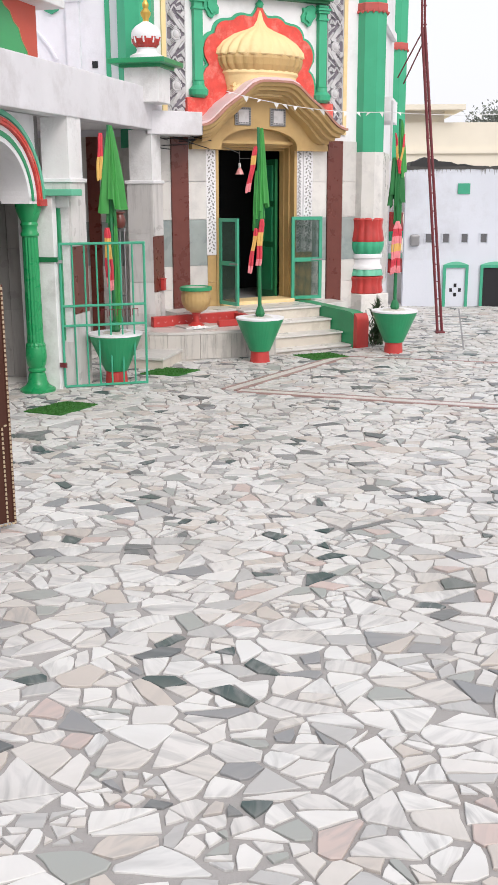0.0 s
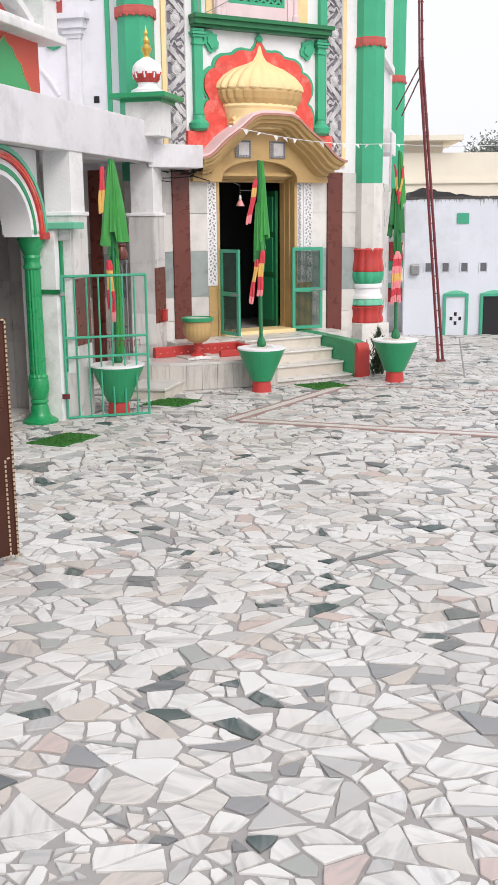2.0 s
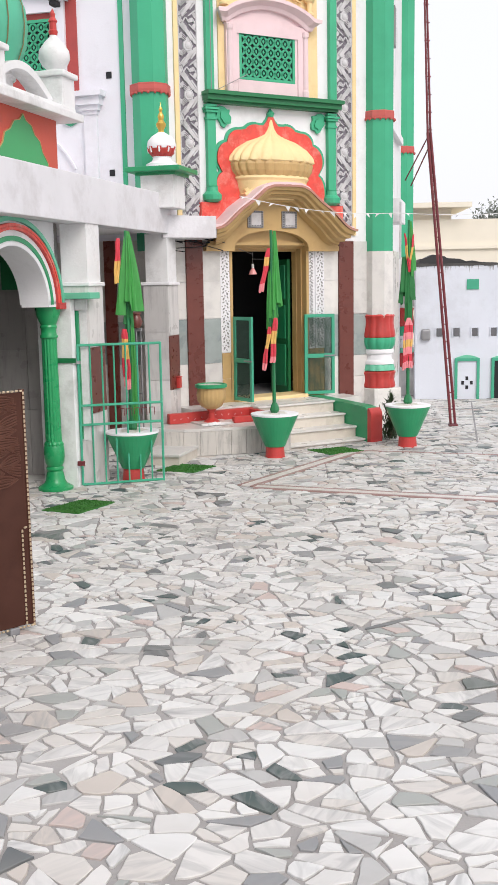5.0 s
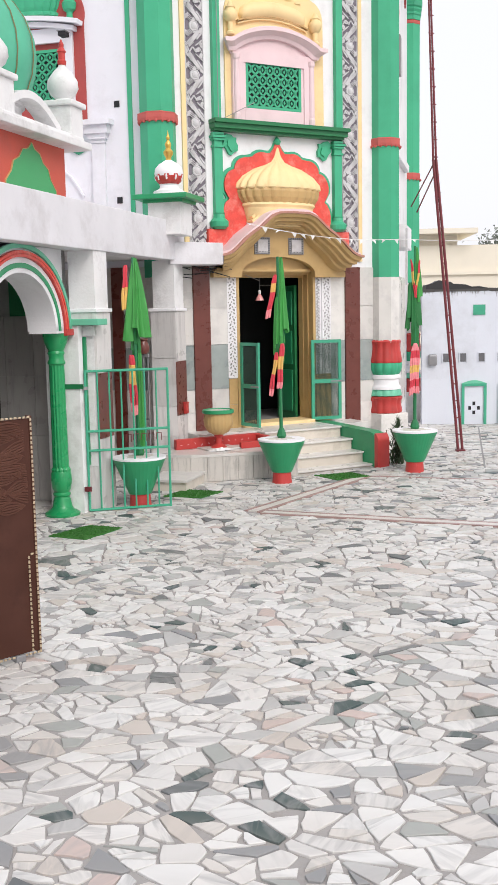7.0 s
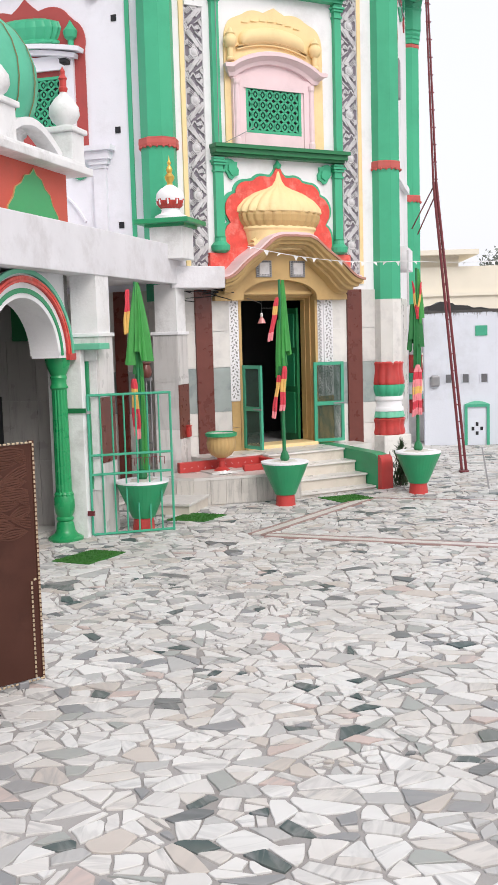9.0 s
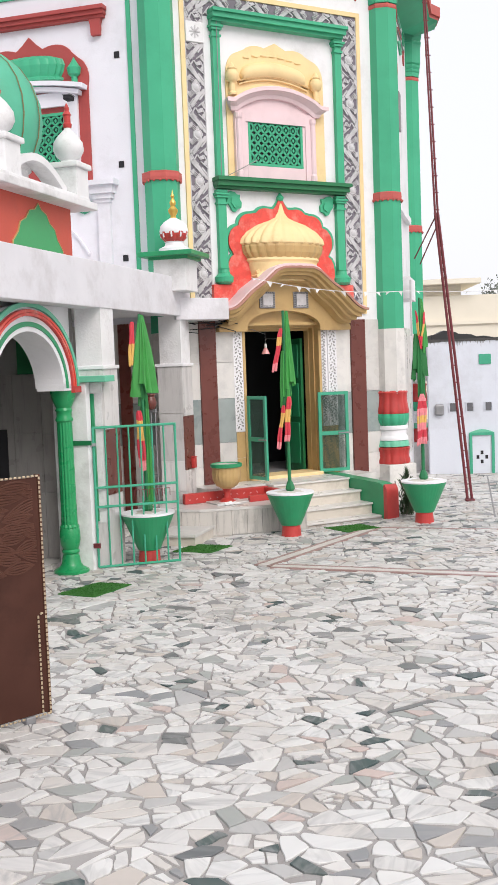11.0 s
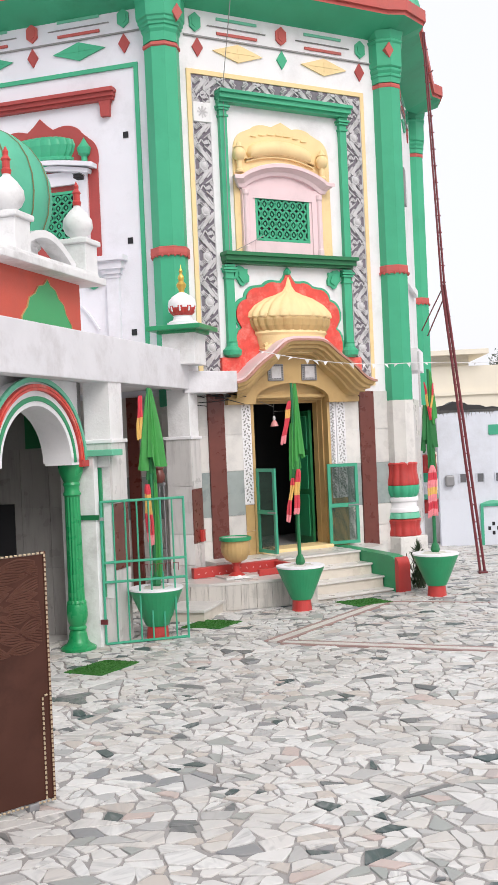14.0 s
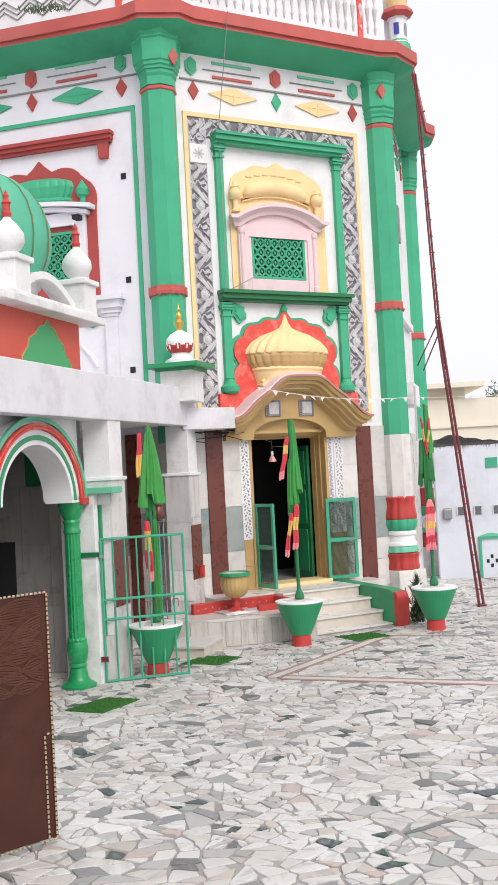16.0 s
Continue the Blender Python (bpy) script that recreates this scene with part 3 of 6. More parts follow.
part("dome_drum", L([(0.62, 3.95), (0.66, 4.1), (0.7, 4.26), (0.74, 4.3), (0.72, 4.34)], 40, **dome), YELLOW, tower, "ochre dome drum")
part("dome_lower", L([(0.7, 4.3), (0.8, 4.42), (0.83, 4.52), (0.8, 4.62)], 80, lobes=26, depth=0.04, **dome), GOLD, tower, "ochre fluted dome base")
part("dome_top", L([(0.83, 4.56), (0.86, 4.58), (0.84, 4.66), (0.72, 4.78), (0.5, 4.9), (0.28, 4.97), (0.14, 5.03), (0.07, 5.12), (0.03, 5.25), (0.0, 5.32)], 96, lobes=22, depth=0.07, **dome), YELLOW, tower, "cream lotus-petal dome", smooth=True)
for dz, r, y in ((0.0, 0.6, -0.2), (0.07, 0.58, -0.16)):
    a = [(C + t * r, 4.0 + dz + 0.22 * (1 - t * t)) for t in np.linspace(-1, 1, 24)]
    part("arched_moulding", band(bmesh.new(), [(float(x), float(z)) for x, z in a], 0.05, y - 0.06, -0.06), YELLOW, tower)


# hood over the door: bangla-curved eave
HOOD_T = [0, 0.1, 0.2, 0.3, 0.38, 0.46, 0.58, 0.7, 0.78, 0.86, 0.93, 1.0]
HOOD_F = [1, 0.99, 0.96, 0.895, 0.8, 0.68, 0.51, 0.35, 0.23, 0.12, 0.05, 0.02]


def hood_z(t):
    a = abs(t)
    return 3.41 + 0.74 * float(np.interp(a, HOOD_T, HOOD_F)) + 0.012 * math.cos(a * 16 + 2.5)


ts = [float(v) for v in np.linspace(-1, 1, 41)]


def hood_layer(w, drop, y0, thick):
    pts = [(C + t * w, hood_z(t) - drop) for t in ts]
    return band(bmesh.new(), pts, thick, y0, 0)


hood = part("door_hood", hood_layer(1.37, 0.0, -0.62, 0.035), EAVE, tower, "curved painted eave over the doorway")
sof = bmesh.new()
rows_ = []
for u, dip in ((0.0, -0.006), (0.07, 0.05), (0.2, 0.065), (0.22, 0.11), (0.42, 0.115), (0.44, 0.16), (0.66, 0.165), (0.68, 0.21), (1.0, 0.22)):
    rows_.append([sof.verts.new((C + t * (1.34 - 0.2 * u), -0.6 + 0.46 * u, hood_z(t) - dip)) for t in ts])
for lo, hi in zip(rows_, rows_[1:]):
    for i in range(len(ts) - 1):
        sof.faces.new((lo[i], lo[i + 1], hi[i + 1], hi[i]))
part("eave_soffit", sof, GOLD, hood, "ochre stepped underside of the curved eave")
part("pink_edge", hood_layer(1.33, -0.03, -0.56, 0.05), PINK, hood, "faded pink upper edge")
op = arc(C - 0.05, 3.18, 0.72, 0.28, 0, 180, 20)
spand = [(C + 1.3, 3.12), (C + 1.3, 3.2)] + [(C + t * 1.2, hood_z(t) - 0.14) for t in ts[::-1]] + [(C - 1.3, 3.2), (C - 1.3, 3.12), (C - 0.77, 3.12)] + [(x, z) for x, z in op[::-1]] + [(C + 0.67, 3.12)]
part("spandrel", S(spand, -0.14, 0), GOLD, hood, "ochre spandrel with low arch")
for x in (C - 0.38, C + 0.28):
    fr = part("vent_plate", B(x - 0.15, x + 0.15, -0.165, -0.13, 3.5, 3.78, 0.008), STEEL, hood, "grey patterned vent plate")
    part("inset", B(x - 0.095, x + 0.095, -0.18, -0.16, 3.52, 3.74, 0.006), RELIEFWHITE, fr, "pale carved inset")
    slot = bmesh.new()
    for i in range(7):
        for q in (-0.122, 0.122):
            box(slot, x + q - 0.013, x + q + 0.013, -0.169, -0.16, 3.515 + i * 0.038, 3.535 + i * 0.038)
    for i in range(6):
        box(slot, x - 0.1 + i * 0.04 - 0.012, x - 0.1 + i * 0.04 + 0.012, -0.169, -0.16, 3.75, 3.77)
        box(slot, x - 0.075 + i * 0.03 - 0.009, x - 0.075 + i * 0.03 + 0.009, -0.184, -0.178, 3.53, 3.545)
    tagged(part("slots", slot, SLATE, fr), kind="stuff")

# doorway
doorway = part("doorway", strip_frame(-0.96, 0.6, 0.6, 3.27, 0.05, -0.03, 0.12), GOLD, tower, "ochre stepped door surround")
for e, y0, y1 in ((0.02, 0.12, 0.26), (0.04, 0.26, 0.4)):
    part("door_moulding", strip_frame(-0.95 + e, 0.59 - e * 0.6, 0.6, 3.26 - e * 2, 0.05, y0, y1), GOLD, doorway)
part("tympanum", S([(C - 0.75, 3.2), (C + 0.66, 3.2), (C + 0.66, 3.46), (C - 0.75, 3.46)], 0.03, 0.38), GOLD, doorway)
part("threshold", B(-0.9, 0.52, -0.12, 0.4, 0.6, 0.66, 0.01), YELLOW, doorway, "ochre threshold")
inner = part("inner_door", B(0.44, 0.49, 0.42, 1.05, 0.62, 3.0), DEEP, doorway, "green inner door leaf standing open")
for z0, z1 in ((0.75, 1.5), (1.6, 2.2), (2.3, 2.9)):
    part("panel", B(0.425, 0.445, 0.5, 0.98, z0, z1, 0.008), GREEN, inner)


def screen(m, w, label):
    bm = bmesh.new()
    z0, z1, t = 0.64, 2.04, 0.055
    for x0, x1, a, b in ((0, t, z0, z1), (w - t, w, z0, z1), (t, w - t, z0, z0 + t), (t, w - t, z1 - t, z1), (t, w - t, 1.28, 1.35)):
        box(bm, x0, x1, -0.02, 0.02, a, b, m=m)
    s = part("screen_leaf", bm, GATEGREEN, doorway, label)
    ms = bmesh.new()
    for i in range(1, 28):
        box(ms, t + (w - 2 * t) * i / 28 - 0.0025, t + (w - 2 * t) * i / 28 + 0.0025, -0.004, 0.0, z0 + t, z1 - t, m=m)
    for i in range(1, 70):
        z = z0 + t + (z1 - z0 - 2 * t) * i / 70
        box(ms, t, w - t, 0.0, 0.004, z - 0.0025, z + 0.0025, m=m)
    part("wire_mesh", ms, MESHDARK, s, "dark wire mesh")
    part("bolt", box(bmesh.new(), w - 0.2, w + 0.02, -0.035, -0.02, 1.3, 1.325, m=m), STEEL, s)


screen(pose(-0.9, -0.03, 0, 0, 0, -84), 0.52, "green screen door leaf standing open")
screen(pose(0.48, -0.06, 0, 0, 0, -12), 0.56, "green screen door leaf folded back")

# carved white strips and marble cladding beside the door
for x0, x1, y1 in ((-1.14, -0.965, 0.0), (0.605, 0.69, 0.0), (0.74, 0.92, 0.0)):
    st = part("carved_strip", B(x0, x1, -0.03, y1, 1.45, 3.24), WHITE, tower, "white pierced carved strip")
    holes = bmesh.new()
    z, flip = 1.5, 1
    hr = random.Random(int(x0 * 100))
    while z < 3.19:
        mid_, wd = (x0 + x1) / 2, x1 - x0
        leaf(holes, mid_ - flip * wd * 0.2, z + 0.02, 0.062, 0.03, 90 - flip * hr.uniform(25, 50), -0.037, -0.028)
        leaf(holes, mid_ + flip * wd * 0.22, z + 0.045, 0.05, 0.026, 90 + flip * hr.uniform(30, 65), -0.037, -0.028)
        leaf(holes, mid_ + flip * wd * 0.05, z - 0.012, 0.034, 0.02, hr.uniform(0, 180), -0.037, -0.028)
        leaf(holes, mid_ - flip * wd * 0.36, z + 0.06, 0.026, 0.016, hr.uniform(0, 180), -0.037, -0.028)
        z, flip = z + 0.082, -flip
    tagged(part("piercing", holes, GREY, st), kind="stuff")
for x0, x1 in ((-1.77, -1.47), (1.22, 1.53)):
    part("maroon_pilaster", B(x0, x1, -0.06, 0, 0.42, 3.3, 0.006), MAROON, tower, "polished maroon stone pilaster")


def clad(x0, x1, cuts, y=-0.025, parent=None, m=None, mats=None):
    for i, (a, b) in enumerate(zip(cuts, cuts[1:])):
        part("panel", B(x0 + 0.003, x1 - 0.003, y, 0, a + 0.003, b - 0.003, m=m), mats[i], parent)


rows = [0.42, 0.9, 1.28, 2.02, 2.62, 3.3]
tone = [MARBLE, MARBLE, GREYMARBLE, MARBLE, MARBLE]
for x0, x1 in ((-2.26, -1.77), (-1.47, -1.13), (0.92, 1.22), (1.53, 2.0)):
    clad(x0, x1, rows, parent=wall, mats=tone)
for x0, x1 in ((-1.13, -0.965), (0.605, 0.92)):
    clad(x0, x1, [0.6, 1.0, 1.44], parent=wall, mats=[GOLD, GOLD])

# blind frieze motifs under the cornice on the faces in view


def lozenge(cx, cz, rx, rz, y0=-0.03):
    return S([(cx - rx, cz), (cx, cz - rz), (cx + rx, cz), (cx, cz + rz)], y0, 0)


def hexa(cx, cz, rx, rz, y0=-0.035):
    return S([(cx - rx, cz - rz * 0.5), (cx, cz - rz), (cx + rx, cz - rz * 0.5), (cx + rx, cz + rz * 0.5), (cx, cz + rz), (cx - rx, cz + rz * 0.5)], y0, 0)


def on_face(bm, k):
    bmesh.ops.transform(bm, matrix=face_pose(k), verts=bm.verts)
    return bm


for k in (0, 1, 7):
    loz = YELLOW if k == 0 else SEAGREEN
    c = C * 0.1 if k == 0 else (-0.13 if k == 1 else 0.0)
    up = 0.1 if k == 1 else 0.02
    hx, dx = (1.63, 1.6) if k == 0 else (1.66, 1.66)
    part("frieze_line", on_face(B(-1.86, 1.86, -0.03, 0, 9.15 + up, 9.175 + up), k), GREY, tower, "grey string line")
    for x, mt in ((-hx, SEAGREEN), (0.0, BRICKRED), (hx, SEAGREEN)):
        hx_ = part("hexagon", on_face(hexa(c + x, 9.39 + up, 0.1, 0.16), k), mt, tower)
        part("boss", on_face(hexa(c + x, 9.39 + up, 0.06, 0.1, -0.045), k), mt, hx_)
    for x, mt in ((-dx, DULLRED), (0.0, SEAGREEN if k == 0 else DULLRED), (dx, DULLRED)):
        part("diamond", on_face(lozenge(c + x, 8.98 + up, 0.1, 0.16), k), mt, tower)
    for x in (-0.85, 0.85):
        lz = part("lozenge", on_face(lozenge(c + x, 8.97 + up, 0.47, 0.15), k), loz, tower)
        ridge = bmesh.new()
        bar(ridge, c + x, 8.97 + up, 0.62, 0.012, 0, -0.036, -0.028)
        bar(ridge, c + x, 8.97 + up, 0.012, 0.16, 0, -0.036, -0.028)
        part("ridge", on_face(ridge, k), loz, lz)
        for dz, ln, mt in ((0.1, 0.38, MINT), (-0.03, 0.55, GREY), (-0.14, 0.38, BRICKRED)):
            h = 0.022 if mt is not GREY else 0.006
            part("frieze_bar", on_face(B(c + x - ln, c + x + ln, -0.025, 0, 9.4 + up + dz - h, 9.4 + up + dz + h), k), mt, tower)

# front window
CW = C - 0.06                             # its middle line
part("yellow_panel", S([(C - 0.95, 5.65)] + [(C - 0.95, 7.2)] + arc(C - 0.7, 7.35, 0.24, 0.35, 180, 100, 6) + arc(C - 0.35, 7.68, 0.28, 0.16, 150, 60, 6) + [(C, 7.92)] + arc(C + 0.35, 7.68, 0.28, 0.16, 120, 30, 6) + arc(C + 0.7, 7.35, 0.24, 0.35, 80, 0, 6) + [(C + 0.95, 5.65)], -0.03, 0), YELLOW, tower, "cream-yellow cusped panel")
win = part("window", strip_frame(CW - 0.78, CW + 0.78, 5.65, 6.78, 0.2, -0.1, 0), PINK, tower, "pale pink window surround with pierced green screen")
part("inner_frame", strip_frame(CW - 0.6, CW + 0.6, 5.65, 6.68, 0.07, -0.075, 0), PINK, win)
part("sill", B(CW - 0.56, CW + 0.56, -0.08, 0, 5.65, 5.87, 0.01), PINK, win)
for sx in (-1, 1):
    part("side_shaft", L([(0.06, 5.65), (0.06, 5.75), (0.045, 5.78), (0.045, 6.6), (0.06, 6.63), (0.06, 6.7)], 12, at=(CW + sx * 0.72, -0.1, 0)), PINK, win)
    pot = [(0.07, 0), (0.075, 0.03), (0.045, 0.06), (0.045, 0.2), (0.08, 0.22), (0.11, 0.29), (0.11, 0.34), (0.07, 0.4), (0.085, 0.42), (0.05, 0.45), (0.03, 0.5), (0.0, 0.53)]
    part("pot_finial", L(pot, 20, at=(CW + sx * 0.81, -0.1, 6.98)), YELLOW, win, "cream pot finial", smooth=True)


def lip_z(t):
    return 6.9 + 0.25 * max(0.0, 1 - (abs(t) / 0.86) ** 2) ** 0.85


lip_t = [float(v) for v in np.linspace(-1, 1, 41)]
lip = bmesh.new()
lip_rows = []
for w, y, dz in ((0.84, -0.06, -0.17), (0.85, -0.12, -0.165), (0.88, -0.14, -0.11), (0.94, -0.22, -0.06), (0.97, -0.24, -0.055), (0.98, -0.24, 0.0), (0.95, -0.21, 0.02), (0.9, 0.0, 0.03)):
    lip_rows.append([lip.verts.new((CW + t * w, y, lip_z(t) + dz)) for t in lip_t])
for lo, hi in zip(lip_rows, lip_rows[1:]):
    for i in range(len(lip_t) - 1):
        lip.faces.new((lo[i], lo[i + 1], hi[i + 1], hi[i]))
for q in (0, -1):
    lip.faces.new([r[q] for r in lip_rows])
part("arched_head", lip, PINK, win, "pale pink moulded hood of the window")
for w, dz, y in ((0.66, 0.07, -0.08), (0.67, 0.11, -0.11)):
    part("roof_line", band(bmesh.new(), [(CW + t * w, 7.1 + dz + 0.12 * (1 - t * t)) for t in lip_t], 0.022, y, 0), GOLD if dz > 0.1 else YELLOW, win)
# rounded curved roof above the window, closed at its ends
roof = bmesh.new()
rings = []
for t in np.linspace(-1, 1, 33):
    t = float(t)
    k = math.sqrt(max(0.0, 1 - abs(t) ** 9)) * 0.9 + 0.1
    cz = 7.33 + 0.12 * (1 - t * t)
    rings.append([roof.verts.new((CW + 0.63 * t, -0.03 - 0.14 * k * math.cos(radians(b)), cz + 0.14 * k * math.sin(radians(b)))) for b in range(-90, 91, 18)])
for lo, hi in zip(rings, rings[1:]):
    for i in range(len(lo) - 1):
        roof.faces.new((lo[i], hi[i], hi[i + 1], lo[i + 1]))
roof.faces.new(rings[0])
roof.faces.new(rings[-1][::-1])
part("curved_roof", roof, YELLOW, win, "rounded cream roof moulding", smooth=True)
for i in range(7):
    t = -0.75 + 0.25 * i
    part("petal", S(arc(CW + t * 0.66, 7.575 + 0.11 * (1 - t * t), 0.06, 0.045, 0, 180, 8), -0.05, 0), YELLOW, win)
part("tympanum", S([(CW - 0.8, 6.7)] + [(CW + float(t) * 0.8, 6.78 + 0.26 * (1 - abs(float(t)) ** 1.8)) for t in np.linspace(-1, 1, 20)] + [(CW + 0.8, 6.7)], -0.062, 0), PINK, win)
# near-black sheet gives the screen's openings their shade
part("shade_backing", B(CW - 0.53, CW + 0.53, -0.045, 0, 5.86, 6.62), DARK, win)


def jali(x0, x1, z0, z1, y, m=None):
    bm = bmesh.new()
    f = 0.045
    for a, b, c, d in ((x0, x0 + f, z0, z1), (x1 - f, x1, z0, z1), (x0 + f, x1 - f, z0, z0 + f), (x0 + f, x1 - f, z1 - f, z1)):
        box(bm, a, b, y - 0.03, y, c, d)
    nx = max(2, round((x1 - x0) / 0.15))
    d = (x1 - x0 - 2 * f) / nx
    per = (z1 - z0 - 2 * f) / max(2, round((z1 - z0) / 0.17))
    ns = max(8, int((z1 - z0) / 0.021))
    for i in range(nx + 1):
        for sg in (1, -1):
            last = None
            for q in range(ns + 1):
                z = z0 + f + (z1 - z0 - 2 * f) * q / ns
                x = x0 + f + d * i + sg * d * 0.5 * math.sin(math.pi * (z - z0 - f) / per)
                x = min(max(x, x0 + f * 0.5), x1 - f * 0.5)
                if last:
                    (xa, za) = last
                    w = 0.025
                    slab(bm, [(xa - w, za), (xa + w, za), (x + w, z), (x - w, z)], y - 0.022, y)
                last = (x, z)
        for q in range(round((z1 - z0 - 2 * f) / per)):
            cx, cz = x0 + f + d * i, z0 + f + per * (q + 0.5)
            if x0 + f < cx < x1 - f:
                slab(bm, [(cx - 0.022, cz), (cx, cz - 0.035), (cx + 0.022, cz), (cx, cz + 0.035)], y - 0.018, y)
    if m:
        bmesh.ops.transform(bm, matrix=m, verts=bm.verts)
    return bm


part("pierced_screen", jali(CW - 0.53, CW + 0.53, 5.87, 6.62, -0.05), SEAGREEN, win, "green pierced jali screen")

# ---- left face of the tower: s runs from its right corner ----
LF = face_pose(1)


def Lx(s):
    return SIDE - s + 0.04


def left(name, bm, mt, label="", parent=None):
    bmesh.ops.transform(bm, matrix=LF, verts=bm.verts)
    return part(name, bm, mt, parent or tower, label)


gl = bmesh.new()
box(gl, Lx(4.0), Lx(0.5), -0.03, 0, 8.68, 8.75)
box(gl, Lx(0.57), Lx(0.5), -0.03, 0, 3.6, 8.68)
box(gl, Lx(4.07), Lx(4.0), -0.03, 0, 3.6, 8.75)
left("green_border", gl, SEAGREEN, "green painted border line")
lint = bmesh.new()
for z0, z1, e in ((8.19, 8.24, 0.03), (8.24, 8.31, 0.07), (8.31, 8.37, 0.11)):
    box(lint, Lx(3.65 + e), Lx(0.95 - e * 0.4), -0.06 - e, 0, z0, z1)
left("red_lintel", lint, DULLRED, "dull red moulded lintel")
for s0 in (1.09, 3.5):
    left("bracket", S([(Lx(s0 + 0.075), 7.93), (Lx(s0 - 0.075), 7.93), (Lx(s0 - 0.085), 8.1), (Lx(s0 - 0.11), 8.19), (Lx(s0 + 0.11), 8.19), (Lx(s0 + 0.085), 8.1)], -0.08, 0), DULLRED, "dull red bracket")
    left("white_pilaster", B(Lx(s0 + 0.11), Lx(s0 - 0.11), -0.06, 0, 4.2, 5.3), LILAC)
    cap = bmesh.new()
    for z0, z1, e in ((5.28, 5.34, 0.02), (5.34, 5.42, 0.05), (5.42, 5.55, 0.09), (5.55, 5.63, 0.15)):
        box(cap, Lx(s0 + 0.11 + e), Lx(s0 - 0.11 - e), -0.06 - e, 0, z0, z1)
    left("capital", cap, LILAC)
mid = Lx(2.3)
hh = [(1.02, 5.6), (1.02, 7.1)] + arc(0.78, 7.3, 0.26, 0.35, -20, 70, 8) + arc(0.45, 7.66, 0.32, 0.22, 20, 110, 8) + [(0.24, 7.84), (0.12, 7.93)]
lob2 = [(mid + x, z) for x, z in hh] + [(mid, 8.05)] + [(mid - x, z) for x, z in hh[::-1]]
left("red_niche", S(lob2, -0.03, 0), DULLRED, "dull red cusped niche panel")
sur = left("window_surround", strip_frame(mid - 0.84, mid + 0.84, 5.6, 7.1, 0.22, -0.09, 0), LILAC, "white window surround")
for dz, w, y in ((0.0, 1.0, -0.24), (-0.08, 0.9, -0.18)):
    pts = [(mid + float(t) * w, 7.1 + dz + 0.12 * (1 - abs(float(t)) ** 1.6)) for t in np.linspace(-1, 1, 24)]
    left("arched_head", band(bmesh.new(), pts, 0.07, y, 0), LILAC, parent=sur)
left("green_dome", lathe(bmesh.new(), [(0.5, 7.2), (0.5, 7.28), (0.6, 7.3), (0.6, 7.34), (0.56, 7.36), (0.6, 7.42), (0.64, 7.54), (0.6, 7.64), (0.4, 7.7)], 120, at=(mid, -0.02, 0), arc=180, turn=180, squash=(1, 0.35), lobes=20, depth=0.06), SEAGREEN, "green fluted dome relief")
for sx in (-1, 1):
    left("pot_finial", lathe(bmesh.new(), [(0.05, 0), (0.05, 0.12), (0.1, 0.16), (0.12, 0.26), (0.06, 0.34), (0.0, 0.44)], 14, at=(mid + sx * 0.8, -0.05, 7.2)), SEAGREEN, "green pot finial", sur)
# same near-black sheet for the shade behind this screen
left("shade_backing", B(mid - 0.62, mid + 0.62, -0.045, 0, 5.95, 6.78), DARK, parent=sur)
left("pierced_screen", jali(mid - 0.62, mid + 0.62, 5.95, 6.78, -0.05), SEAGREEN, "green pierced jali screen", sur)
# holes are flat plates, their inner shade given as near-black
for z in (7.6, 5.87, 4.37):
    left("weep_hole", B(Lx(0.81), Lx(0.72), -0.012, 0.0, z - 0.05, z + 0.05), DARK, "small square dark hole")
left("fan_boss", lathe(bmesh.new(), [(0, 0), (0.12, 0.05), (0.16, 0.12), (0.14, 0.2)], 14, at=(Lx(1.45), -0.02, 5.12), squash=(1, 0.4), lobes=5, depth=0.2), SEAGREEN, "green leaf boss")
pts = [(Lx(1.95) + 0.55 * u, 4.95 - 0.5 * u * u) for u in [i / 10 for i in range(11)]]
left("raised_moulding", band(bmesh.new(), pts, 0.03, -0.04, 0), LILAC)
# lower part of the left face, behind the veranda
for s0, s1 in ((0.75, 0.95), (2.1, 2.35), (3.6, 3.85)):
    left("maroon_pilaster", B(Lx(s1), Lx(s0), -0.06, 0, 0, 3.3), MAROON, "polished maroon stone pilaster")
for s0, s1 in ((0.0, 0.75), (0.95, 1.5), (1.5, 2.1), (2.35, 3.0), (3.0, 3.6)):
    for i, (a, b) in enumerate(zip([0, 0.7, 1.3, 2.0, 2.65], [0.7, 1.3, 2.0, 2.65, 3.3])):
        left("panel", B(Lx(s1) + 0.003, Lx(s0) - 0.003, -0.025, 0, a + 0.003, b - 0.003), GREYMARBLE if i == 2 else MARBLE, parent=wall)

# right face in sharp foreshortening
RF = face_pose(7)
for bm, mt, nm in ((B(-1.7, 1.7, -0.1, 0, 5.46, 5.6), WHITE, "string_course"), (B(-1.2, -0.9, -0.15, 0, 6.9, 7.6), GREY, "bracket"), (B(-1.7, -1.5, -0.04, 0, 3.6, 8.6), PINK, "border"),
                   (lozenge(-1.0, 8.1, 0.25, 0.35, -0.1), BRICKRED, "red_boss"), (B(-1.2, 0.2, -0.26, 0, 3.72, 4.14), WHITE, "projecting_sill"), (B(-1.45, -1.3, -0.3, -0.27, 3.0, 4.05), RELIEFWHITE, "hanging_cloth"), (lozenge(-1.55, 3.3, 0.12, 0.18, -0.12), RED, "red_bracket"), (B(-1.3, 1.3, -0.05, 0, 0.6, 3.2), MARBLE, "cladding")):
    bmesh.ops.transform(bm, matrix=RF, verts=bm.verts)
    part(nm, bm, mt, tower)

